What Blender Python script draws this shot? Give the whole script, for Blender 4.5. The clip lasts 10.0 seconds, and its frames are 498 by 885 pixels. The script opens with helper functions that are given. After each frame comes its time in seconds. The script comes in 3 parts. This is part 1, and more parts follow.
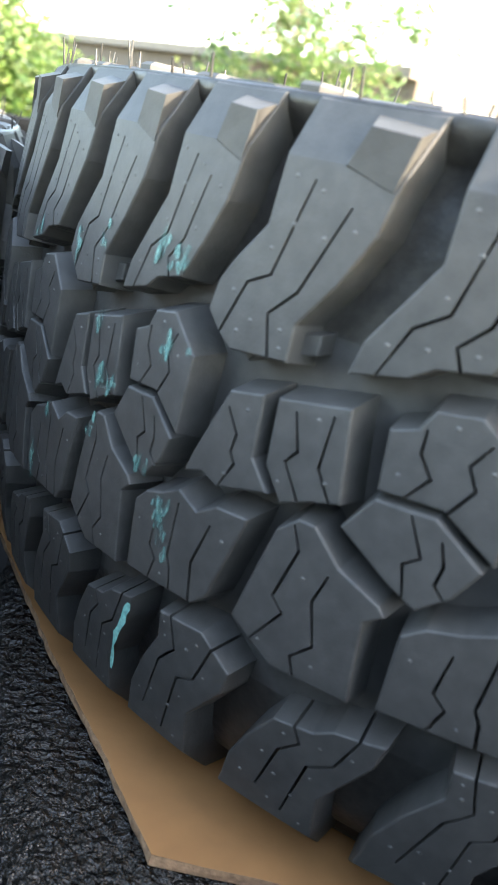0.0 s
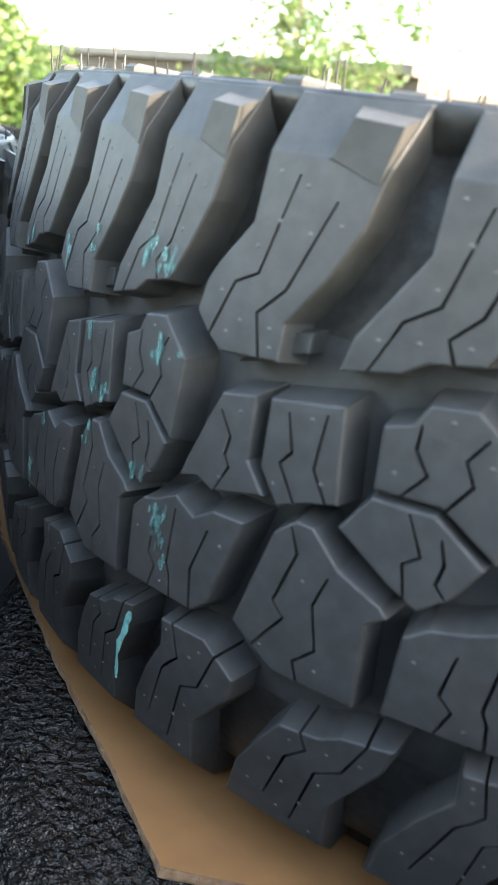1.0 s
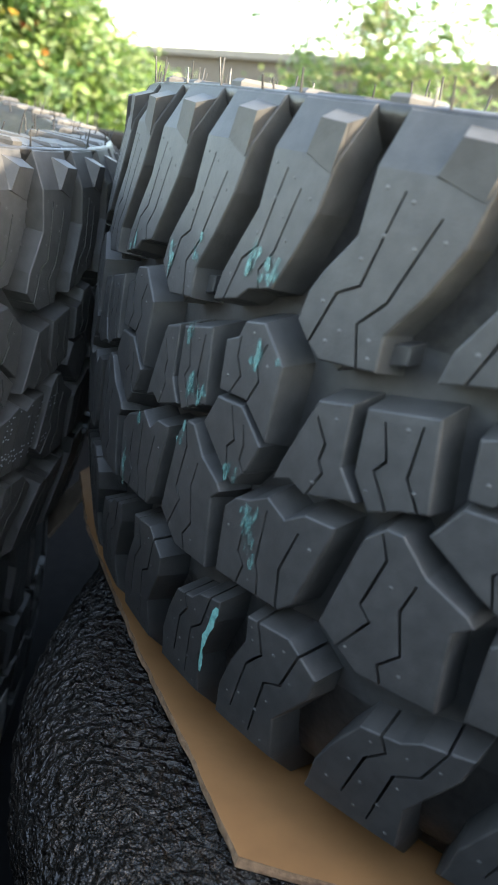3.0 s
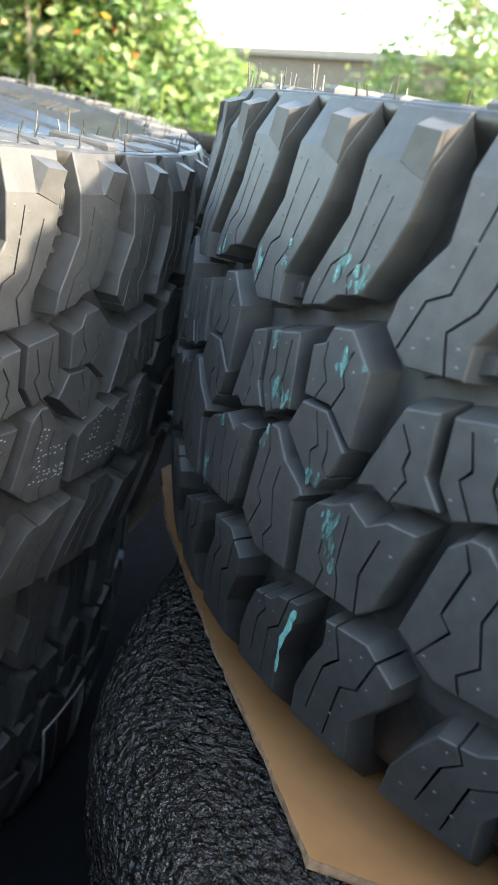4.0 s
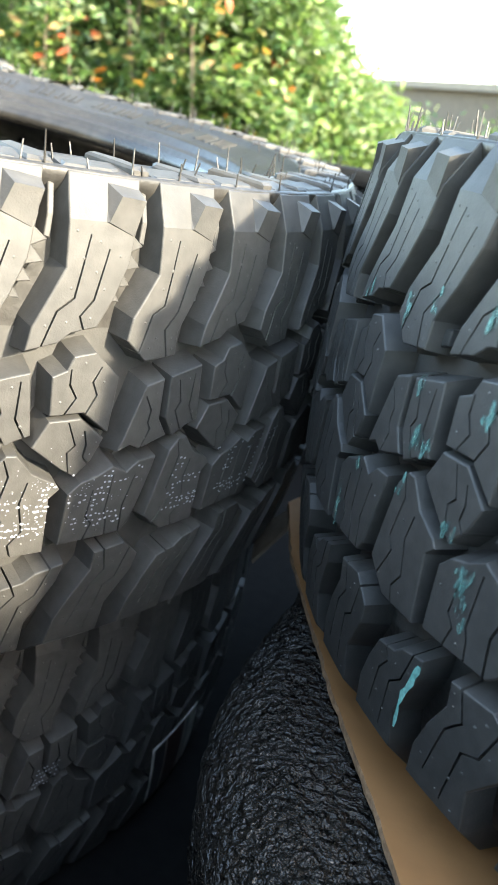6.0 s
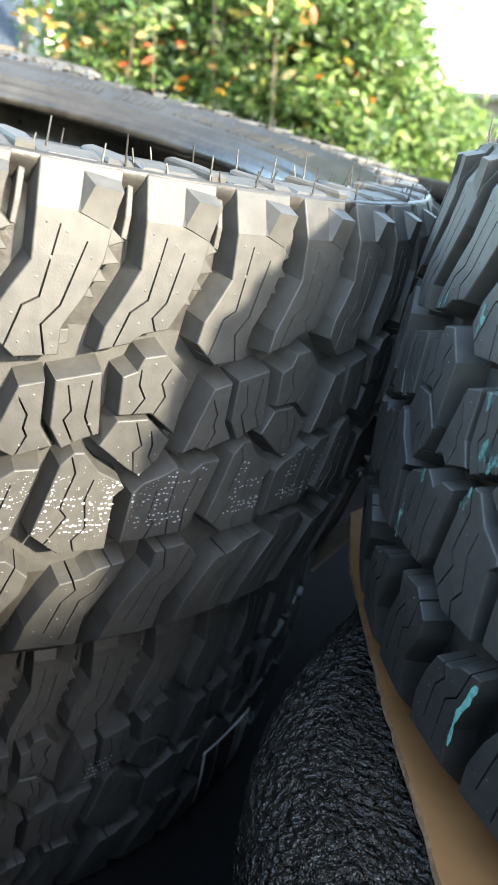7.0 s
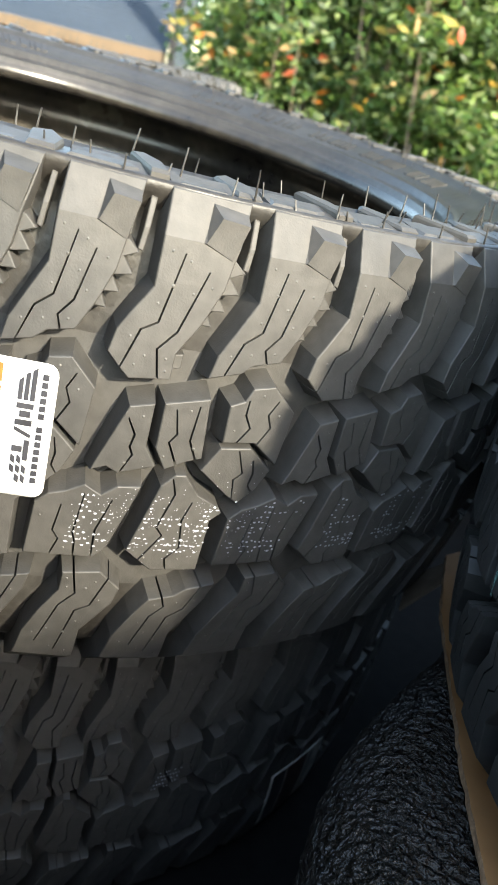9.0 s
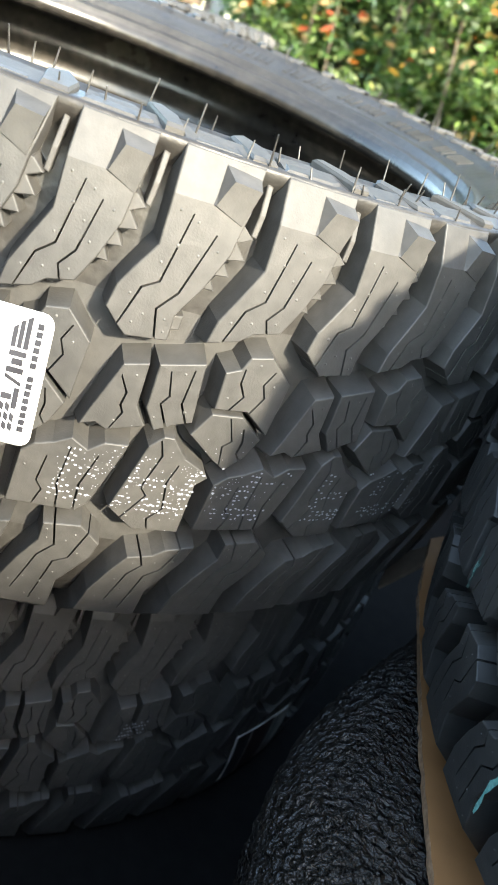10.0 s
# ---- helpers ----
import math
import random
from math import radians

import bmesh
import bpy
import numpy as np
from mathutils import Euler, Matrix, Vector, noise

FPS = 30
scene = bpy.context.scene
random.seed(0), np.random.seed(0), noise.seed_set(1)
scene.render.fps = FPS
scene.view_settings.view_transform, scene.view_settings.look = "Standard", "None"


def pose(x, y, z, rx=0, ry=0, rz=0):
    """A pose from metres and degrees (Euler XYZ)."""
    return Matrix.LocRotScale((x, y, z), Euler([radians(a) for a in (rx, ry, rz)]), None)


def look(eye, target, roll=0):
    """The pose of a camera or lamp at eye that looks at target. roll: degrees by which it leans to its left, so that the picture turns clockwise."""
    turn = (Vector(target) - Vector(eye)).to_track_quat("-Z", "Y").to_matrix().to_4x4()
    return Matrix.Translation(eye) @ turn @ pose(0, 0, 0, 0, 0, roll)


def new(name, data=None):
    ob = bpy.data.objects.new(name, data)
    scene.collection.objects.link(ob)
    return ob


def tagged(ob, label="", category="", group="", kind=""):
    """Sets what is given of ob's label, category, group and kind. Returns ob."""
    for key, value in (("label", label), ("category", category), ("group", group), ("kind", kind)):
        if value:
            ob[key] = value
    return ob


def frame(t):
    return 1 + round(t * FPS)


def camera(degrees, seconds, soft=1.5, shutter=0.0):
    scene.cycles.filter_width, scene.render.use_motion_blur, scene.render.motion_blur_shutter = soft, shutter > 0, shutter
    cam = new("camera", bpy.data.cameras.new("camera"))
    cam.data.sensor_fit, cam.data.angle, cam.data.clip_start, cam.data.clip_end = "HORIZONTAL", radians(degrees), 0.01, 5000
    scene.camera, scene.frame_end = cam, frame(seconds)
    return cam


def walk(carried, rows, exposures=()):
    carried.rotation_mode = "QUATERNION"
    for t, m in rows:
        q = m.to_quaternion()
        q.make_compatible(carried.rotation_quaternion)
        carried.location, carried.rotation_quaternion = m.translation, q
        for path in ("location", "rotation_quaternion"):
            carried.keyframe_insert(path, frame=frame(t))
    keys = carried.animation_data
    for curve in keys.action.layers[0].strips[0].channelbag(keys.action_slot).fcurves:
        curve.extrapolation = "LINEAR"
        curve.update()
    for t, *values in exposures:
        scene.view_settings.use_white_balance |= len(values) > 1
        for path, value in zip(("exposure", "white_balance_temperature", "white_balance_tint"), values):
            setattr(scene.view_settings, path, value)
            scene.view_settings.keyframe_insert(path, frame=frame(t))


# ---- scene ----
FIELD_OF_VIEW = 33.71
cam = camera(FIELD_OF_VIEW, 10.0)
cam.data.dof.use_dof, cam.data.dof.focus_distance, cam.data.dof.aperture_fstop = True, 0.42, 19.0
PATH = [
    (0.0, 0.0000, 0.0000, 1.7500, 69.20, -10.73, 2.74),
    (0.5, 0.0054, 0.0015, 1.7529, 69.14, -8.35, 3.00),
    (1.0, 0.0073, 0.0049, 1.7489, 69.42, -8.59, 3.05),
    (1.5, 0.0005, 0.0007, 1.7530, 69.64, -9.40, 2.17),
    (2.0, -0.0014, -0.0007, 1.7540, 69.58, -10.08, 2.35),
    (2.5, -0.0025, -0.0013, 1.7528, 69.51, -10.33, 3.34),
    (2.7, -0.0024, -0.0023, 1.7526, 69.15, -9.76, 5.54),
    (3.8, -0.0046, -0.0065, 1.7524, 67.82, -8.72, 12.07),
    (4.0, -0.0060, -0.0070, 1.7548, 67.77, -8.53, 13.76),
    (4.5, -0.0072, -0.0065, 1.7614, 67.41, -7.80, 18.96),
    (5.0, -0.0068, -0.0064, 1.7621, 68.16, -7.76, 22.12),
    (5.2, -0.0073, -0.0061, 1.7621, 67.97, -7.97, 23.08),
    (6.5, -0.0131, -0.0047, 1.7583, 68.20, -10.32, 24.52),
    (7.0, -0.0111, -0.0059, 1.7588, 67.81, -10.04, 28.88),
    (7.5, -0.0105, -0.0075, 1.7592, 66.98, -10.21, 33.12),
    (8.0, -0.0102, -0.0082, 1.7593, 66.48, -10.48, 36.11),
    (8.5, -0.0113, -0.0073, 1.7612, 66.61, -11.04, 37.41),
    (9.0, -0.0158, -0.0030, 1.7712, 66.58, -12.77, 37.91),
    (9.5, -0.0192, -0.0036, 1.7793, 66.20, -15.54, 39.10),
    (10.0, -0.0165, 0.0039, 1.7756, 63.04, -17.69, 40.35),
]
walk(cam, [(t, pose(x, y, z, rx, ry, rz)) for t, x, y, z, rx, ry, rz in PATH],
     [(0.0, 4.0, 8000, 9), (2.5, 3.55, 8000, 9), (4.0, 3.85, 7800, 7), (6.5, 3.85, 7600, 4), (7.2, 3.6, 7500, 4), (8.0, 3.05, 7500, 5), (9.4, 3.15, 7450, 4), (10.0, 3.5, 7400, 4)])

# ---- daylight ----
SUN_AZ, SUN_EL = -16.0, 27.0
sun_way = Vector((math.cos(radians(SUN_EL)) * math.cos(radians(SUN_AZ)), math.cos(radians(SUN_EL)) * math.sin(radians(SUN_AZ)), math.sin(radians(SUN_EL))))
world = bpy.data.worlds.new("sky")
scene.world = world
world.use_nodes = True
wn = world.node_tree.nodes
sky = wn.new("ShaderNodeTexSky")
sky.sky_type, sky.sun_disc = "NISHITA", False
sky.sun_elevation, sky.sun_rotation = radians(SUN_EL), radians(90 - SUN_AZ)
sky.air_density, sky.dust_density = 1.0, 0.9
wn["Background"].inputs["Strength"].default_value = 0.15
world.node_tree.links.new(sky.outputs["Color"], wn["Background"].inputs["Color"])
sun = new("sun", bpy.data.lights.new("sun", "SUN"))
sun.data.energy, sun.data.angle, sun.data.color = 1.75, radians(2.0), (1.0, 0.95, 0.88)
sun.matrix_world = look(sun_way * 40, (0, 0, 0))

# ---- materials ----
def material(name, colour, rough=0.6, metal=0.0, spot=None, spot_scale=8.0, grain=60.0, spread=0.25, bump=0.15, bump_scale=300.0, bump_depth=0.002, per_object=0.0):
    """A surface of one colour with stains at a large and grain at a small scale, and fine relief."""
    m = bpy.data.materials.new(name)
    m.use_nodes = True
    n, l = m.node_tree.nodes, m.node_tree.links
    b = n["Principled BSDF"]
    b.inputs["Metallic"].default_value = metal
    co = n.new("ShaderNodeTexCoord")
    big, small = n.new("ShaderNodeTexNoise"), n.new("ShaderNodeTexNoise")
    big.inputs["Scale"].default_value, big.inputs["Detail"].default_value = spot_scale, 5
    small.inputs["Scale"].default_value, small.inputs["Detail"].default_value = grain, 4
    l.new(co.outputs["Object"], big.inputs["Vector"])
    l.new(co.outputs["Object"], small.inputs["Vector"])
    ramp = n.new("ShaderNodeValToRGB")
    ramp.color_ramp.elements[0].position, ramp.color_ramp.elements[1].position = 0.35, 0.72
    ramp.color_ramp.elements[0].color = (*colour, 1)
    ramp.color_ramp.elements[1].color = (*(spot or [min(1, c * 1.35) for c in colour]), 1)
    l.new(big.outputs["Fac"], ramp.inputs["Fac"])
    hsv = n.new("ShaderNodeHueSaturation")
    val = n.new("ShaderNodeMapRange")
    val.inputs["From Min"].default_value, val.inputs["From Max"].default_value = 0.3, 0.7
    val.inputs["To Min"].default_value, val.inputs["To Max"].default_value = 1 - spread, 1 + spread
    l.new(small.outputs["Fac"], val.inputs["Value"])
    l.new(ramp.outputs["Color"], hsv.inputs["Color"])
    if per_object:
        info, mix = n.new("ShaderNodeObjectInfo"), n.new("ShaderNodeMath")
        rng = n.new("ShaderNodeMapRange")
        rng.inputs["To Min"].default_value, rng.inputs["To Max"].default_value = 1 - per_object, 1 + per_object
        l.new(info.outputs["Random"], rng.inputs["Value"])
        mix.operation = "MULTIPLY"
        l.new(val.outputs["Result"], mix.inputs[0])
        l.new(rng.outputs["Result"], mix.inputs[1])
        l.new(mix.outputs["Value"], hsv.inputs["Value"])
    else:
        l.new(val.outputs["Result"], hsv.inputs["Value"])
    l.new(hsv.outputs["Color"], b.inputs["Base Color"])
    rr = n.new("ShaderNodeMapRange")
    rr.inputs["To Min"].default_value, rr.inputs["To Max"].default_value = max(0.02, rough - 0.12), min(1, rough + 0.12)
    l.new(big.outputs["Fac"], rr.inputs["Value"])
    l.new(rr.outputs["Result"], b.inputs["Roughness"])
    if bump:
        tex, bp = n.new("ShaderNodeTexNoise"), n.new("ShaderNodeBump")
        tex.inputs["Scale"].default_value, tex.inputs["Detail"].default_value = bump_scale, 3
        bp.inputs["Strength"].default_value, bp.inputs["Distance"].default_value = bump, bump_depth
        l.new(co.outputs["Object"], tex.inputs["Vector"])
        l.new(tex.outputs["Fac"], bp.inputs["Height"])
        l.new(bp.outputs["Normal"], b.inputs["Normal"])
    return m


RUBBER = material("tread_rubber", (0.038, 0.037, 0.035), 0.56, spot=(0.055, 0.051, 0.046), spot_scale=9, grain=140, spread=0.18, bump=0.2, bump_scale=900, bump_depth=0.0006, per_object=0.06)
RUBBER.node_tree.nodes["Principled BSDF"].inputs["Specular IOR Level"].default_value = 0.46
NUB = material("rubber_vent_stub", (0.060, 0.058, 0.053), 0.6, grain=300, bump=0)
RUBBER_SIDE = material("sidewall_rubber", (0.026, 0.0235, 0.021), 0.42, spot=(0.036, 0.034, 0.031), spot_scale=26, grain=200, spread=0.3, bump=0.3, bump_scale=150, bump_depth=0.002)
RUBBER_SIDE.node_tree.nodes["Principled BSDF"].inputs["Specular IOR Level"].default_value = 0.36
LINER = material("inner_liner", (0.020, 0.018, 0.016), 0.24, spot=(0.045, 0.039, 0.030), spot_scale=14, grain=90, spread=0.3, bump=0.2, bump_scale=120, bump_depth=0.001)
TEAL = material("teal_wax", (0.085, 0.21, 0.185), 0.6, spot=(0.16, 0.32, 0.285), spot_scale=120, grain=600, spread=0.3, bump=0)
# the wax is a thin, broken film through which the rubber shows
tn, tl = TEAL.node_tree.nodes, TEAL.node_tree.links
film_noise, film_map, film_co, film_ramp = tn.new("ShaderNodeTexNoise"), tn.new("ShaderNodeMapping"), tn.new("ShaderNodeTexCoord"), tn.new("ShaderNodeValToRGB")
film_map.inputs["Scale"].default_value = (420, 420, 110)
film_noise.inputs["Scale"].default_value, film_noise.inputs["Detail"].default_value = 1.0, 4
film_ramp.color_ramp.elements[0].position, film_ramp.color_ramp.elements[1].position = 0.42, 0.68
tl.new(film_co.outputs["Object"], film_map.inputs["Vector"])
tl.new(film_map.outputs["Vector"], film_noise.inputs["Vector"])
tl.new(film_noise.outputs["Fac"], film_ramp.inputs["Fac"])
tl.new(film_ramp.outputs["Color"], tn["Principled BSDF"].inputs["Alpha"])
WAX = material("thick_teal_wax", (0.11, 0.38, 0.33), 0.55, spot=(0.24, 0.54, 0.48), spot_scale=150, grain=500, spread=0.3, bump=0.3)
INK = material("pale_ink", (0.27, 0.28, 0.31), 0.6, spot=(0.42, 0.43, 0.47), spot_scale=90, grain=900, spread=0.45, bump=0)
PAPER = material("sticker_paper", (0.80, 0.80, 0.79), 0.4, spot=(0.74, 0.74, 0.73), grain=80, spread=0.03, bump=0.05)
PRINT_BLACK = material("black_print", (0.03, 0.03, 0.035), 0.4, bump=0)
PRINT_ORANGE = material("orange_print", (0.24, 0.085, 0.02), 0.4, bump=0)
PRINT_GREY = material("grey_print", (0.22, 0.22, 0.22), 0.5, bump=0)
PRINT_RED = material("red_print", (0.050, 0.020, 0.018), 0.5, bump=0)
CARD = material("cardboard", (0.235, 0.104, 0.033), 0.85, spot=(0.275, 0.127, 0.043), spot_scale=5, grain=55, spread=0.07, bump=0.15, bump_scale=220, bump_depth=0.0008)
CARD_EDGE = material("cardboard_edge", (0.24, 0.14, 0.075), 0.85, grain=300, spread=0.3, bump=0.5, bump_scale=350, bump_depth=0.002)
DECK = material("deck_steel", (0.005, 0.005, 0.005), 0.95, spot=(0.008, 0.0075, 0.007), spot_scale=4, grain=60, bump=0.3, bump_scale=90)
RAIL = material("black_rail", (0.007, 0.007, 0.0075), 0.85, spot=(0.010, 0.010, 0.0095), bump=0.2)
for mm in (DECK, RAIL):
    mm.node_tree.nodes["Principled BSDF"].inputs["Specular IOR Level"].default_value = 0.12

# ---- building ----
def part(name, bm, mat, parent=None, label="", smooth=False):
    me = bpy.data.meshes.new(name)
    bm.normal_update()
    bm.to_mesh(me)
    bm.free()
    for mm in (mat if isinstance(mat, (list, tuple)) else [mat]):
        me.materials.append(mm)
    if smooth:
        for p in me.polygons:
            p.use_smooth = True
    ob = new(name, me)
    if parent:
        ob.parent = parent
    if label:
        tagged(ob, label)
    return ob


def box(bm, x0, x1, y0, y1, z0, z1, bevel=0.0):
    vs = [bm.verts.new(c) for c in ((x0, y0, z0), (x1, y0, z0), (x1, y1, z0), (x0, y1, z0), (x0, y0, z1), (x1, y0, z1), (x1, y1, z1), (x0, y1, z1))]
    fs = [bm.faces.new([vs[i] for i in q]) for q in ((3, 2, 1, 0), (4, 5, 6, 7), (0, 1, 5, 4), (1, 2, 6, 5), (2, 3, 7, 6), (3, 0, 4, 7))]
    if bevel:
        bmesh.ops.bevel(bm, geom=list({e for f in fs for e in f.edges}), offset=bevel, segments=2, affect="EDGES", profile=0.6)
    return vs


def offset_ring(poly, d):
    """The closed outline moved outwards by d (inwards: minus), with clamped mitres. The outline runs counter-clockwise."""
    out = []
    for i, p in enumerate(poly):
        a, c = poly[i - 1], poly[(i + 1) % len(poly)]
        e0, e1 = (p - a), (c - p)
        if e0.length < 1e-7 or e1.length < 1e-7:
            out.append(p.copy())
            continue
        n0, n1 = Vector((e0.y, -e0.x)).normalized(), Vector((e1.y, -e1.x)).normalized()
        m = n0 + n1
        if m.length < 0.3:
            out.append(p + n0 * d)
            continue
        m.normalize()
        out.append(p + m * (d / max(0.45, m.dot(n0))))
    return out


def slit(poly, line, width):
    """Cuts a thin blind slit into an outline along a line that starts on its edge."""
    pts = [Vector(q) for q in line]
    best = min(range(len(poly)), key=lambda i: seg_distance(pts[0], poly[i], poly[(i + 1) % len(poly)]))
    a, b = poly[best], poly[(best + 1) % len(poly)]
    k = max(0.03, min(0.97, (pts[0] - a).dot(b - a) / (b - a).length_squared))
    pts[0] = a + (b - a) * k
    way = (b - a).normalized()
    go, back = [], []
    for i, q in enumerate(pts):
        if i == 0:
            side = way
        elif i == len(pts) - 1:
            t = (pts[i] - pts[i - 1]).normalized()
            side = Vector((-t.y, t.x))
        else:
            t = ((pts[i] - pts[i - 1]).normalized() + (pts[i + 1] - pts[i]).normalized()).normalized()
            side = Vector((-t.y, t.x))
        if i and side.dot(way) < 0 and side.dot(back[-1] - go[-1]) < 0:
            side = -side
        elif i and side.dot(back[-1] - go[-1]) < 0:
            side = -side
        w = width / 2 if i < len(pts) - 1 else width / 3
        go.append(q - side * w)
        back.append(q + side * w)
    return poly[:best + 1] + go + back[::-1] + poly[best + 1:]


def seg_distance(p, a, b):
    d = b - a
    k = max(0, min(1, (p - a).dot(d) / max(1e-12, d.length_squared)))
    return (p - a - d * k).length


RADIUS, PITCHES = 0.42, 26
STEP = 2 * math.pi / PITCHES
DEPTH = 0.0165


def crown(v):
    """The tread's radius at the distance v from its middle plane: a slight crown, then the bevelled shoulder."""
    a, brk, slope = (v, 0.127, 0.55) if v > 0 else (-v, 0.118, 1.0)
    if a <= brk:
        return RADIUS - 0.010 * (a / brk) ** 2.2
    return RADIUS - 0.010 - slope * (a - brk)


def pitch_map(first, second):
    """Pitches differ in length round a tyre: the way round it, in metres, for a place on the even pattern."""
    rest = (PITCHES - first - second) / (PITCHES - 2)
    even = 2 * math.pi * RADIUS / PITCHES
    start = 0.040
    def way(u):
        q = u - start
        if q < -even:
            return start - even * first + (q + even) * rest
        if q < 0:
            return start + q * first
        if q < even:
            return start + q * second
        return start + even * second + (q - even) * rest
    return way


def wrap(u, v, h, way):
    r, th = crown(v) + h, way(u) / RADIUS
    return Vector((r * math.cos(th), r * math.sin(th), v))


def block_into(bm, outline, slits=(), top=0.0, nubs=(), shift=0.0, way=None, foot=-DEPTH - 0.003, draft=0.0016, edge=0.0007, grow=0.0003):
    """A tread block on the drum: outline and slits in millimetres round and across the tread."""
    poly = [Vector((x / 1000, y / 1000)) for x, y in outline]
    if sum(poly[i - 1].x * poly[i].y - poly[i].x * poly[i - 1].y for i in range(len(poly))) < 0:
        poly.reverse()
    slope = 0.0018
    if top == 0.0:
        poly = offset_ring(poly, grow)
    else:
        draft, edge, slope = 0.0004, 0.0006, 0.0
    def ring(d):
        q = offset_ring(poly, d)
        for s in slits:
            q = slit(q, [(x / 1000, y / 1000) for x, y in s], 0.0011)
        return q
    flat = bmesh.new()
    foot_ring = offset_ring(poly, draft)
    for i, (p, o) in enumerate(zip(poly, offset_ring(poly, 0.001))):
        foot_ring[i].y += slope * (o - p).normalized().y
    for s in slits:
        foot_ring = slit(foot_ring, [(x / 1000, y / 1000) for x, y in s], 0.0011)
    rings = [(foot_ring, foot), (ring(0.0), top - edge), (ring(-edge * 0.45), top - edge * 0.3), (ring(-edge), top)]
    loops = [[flat.verts.new((p.x, p.y, h)) for p in ring] for ring, h in rings]
    n = len(loops[0])
    for lo, hi in zip(loops, loops[1:]):
        for i in range(n):
            j = (i + 1) % n
            flat.faces.new((lo[i], lo[j], hi[j], hi[i]))
    flat.faces.new(loops[-1])
    flat.normal_update()
    bmesh.ops.triangulate(flat, faces=[f for f in flat.faces if len(f.verts) > 4])
    low, high = min(p.y for p in poly), max(p.y for p in poly)
    cuts = [k * 0.018 for k in range(-7, 8)] + [-0.118, 0.127]
    for c in cuts:
        if low + 0.003 < c < high - 0.003:
            bmesh.ops.bisect_plane(flat, geom=flat.verts[:] + flat.edges[:] + flat.faces[:], plane_co=(0, c, 0), plane_no=(0, 1, 0))
    for x, y in nubs:
        d = [flat.verts.new((x / 1000 + 0.0011 * math.cos(a), y / 1000 + 0.0011 * math.sin(a), top - 0.0002)) for a in (0, 1.05, 2.09, 3.14, 4.19, 5.24)]
        tip = flat.verts.new((x / 1000, y / 1000, top + 0.0004))
        for i in range(6):
            flat.faces.new((d[i], d[(i + 1) % 6], tip)).material_index = 1
    m = {}
    for v in flat.verts:
        m[v] = bm.verts.new(wrap(v.co.x + shift, v.co.y, v.co.z, way))
    for f in flat.faces:
        try:
            bm.faces.new([m[v] for v in f.verts]).material_index = f.material_index
        except ValueError:
            pass
    flat.free()


def low(points):
    """The same outline turned by half a turn, for the other shoulder."""
    return [(99 - x, 8 - y) for x, y in points]


# outlines of one pitch of the tread, millimetres round and across
LUG_A = [(-2, 146), (-3, 128), (-3, 105), (-17, 77), (-19, 66), (-4, 70), (2, 75), (15, 78), (22, 91), (29, 108), (31, 121), (33, 130), (36, 146)]
LUG_A_SLITS = [[(-12, 68), (-6, 85), (2, 91.5), (8, 121)], [(8, 76.4), (5.6, 83), (12, 91), (18, 115)]]
LUG_B = [(49, 146), (48, 128), (48, 104), (35, 82), (33, 71), (45, 60), (64, 62.5), (64, 75), (73, 91), (80, 108), (82, 121), (84, 130), (87, 146)]
LUG_B_SLITS = [[(40, 64.5), (46, 84), (53, 88.5), (59, 121)], [(58, 61.8), (55, 76), (62.5, 85.5), (71.5, 115)]]
BOSS_A = [(12, 126), (31, 121), (35.5, 143), (17, 144.5)]
BOSS_B = [(62.5, 126), (81.5, 121), (86, 143), (67.5, 144.5)]
SAW_A = [(14, 80), (20, 89), (28, 89), (24, 96), (33, 97), (28, 104), (38, 106), (32, 113), (39, 116), (33, 121), (26, 121), (12, 98)]
SAW_B = [(63, 78), (71, 89), (79, 89), (75, 96), (84, 97), (79, 104), (89, 106), (83, 113), (90, 116), (84, 121), (76, 121), (62, 96)]
RIB_A = [(38, 117), (41, 116), (43.5, 139), (40.5, 140)]
RIB_B = [(89, 117), (92, 116), (94.5, 139), (91.5, 140)]
BLOCK_P = [(49, 46), (60, 49), (60.5, 26), (67, 16), (50, 10), (44, 13), (37, 10)]
BLOCK_P_SLITS = [[(51, 10.4), (55, 21), (53, 25), (54, 32), (48, 43)]]
BLOCK_Q = [(65, 50), (86, 55), (89, 23), (81, 20), (72, 15), (65.5, 26)]
BLOCK_Q_SLITS = [[(77, 18), (71, 30), (74, 35), (71, 48)], [(86, 21.9), (81, 32), (82, 51)]]
BLOCK_S = [(97, 53), (104, 56), (107, 63), (118, 65), (132, 52), (130, 22), (115, 34), (98, 33)]
BLOCK_S_SLITS = [[(105, 33.4), (110, 42), (106, 49), (106, 57)], [(116, 33.2), (121, 43), (118, 50), (122, 58)]]
BLOCK_T = [(98, 29.5), (114, 30.5), (128, 18.5), (123, 7), (115, -2), (107, 3), (91, 16)]
BLOCK_T_SLITS = [[(111, 0.5), (109, 12), (113, 16), (108, 29)], [(121, 5), (118, 9), (119, 16), (117, 24)]]
BLOCK_V = [(73, 5), (79, 12), (84, 12), (93, 1), (106, -6), (108, -9), (103, -14), (104, -47), (79, -48), (64, -36)]
BLOCK_V_SLITS = [[(70, -43), (80, -25), (76, -20), (81, 1), (78, 10)], [(87, -47.5), (85, -40), (91, -32), (88, -15), (91, -3)]]
BLOCK_W = [(12, -13), (18, -7), (27, -4), (36, 1), (45, -4), (52, 2), (63, 3), (62, -2), (53, -36), (48, -42), (11, -44)]
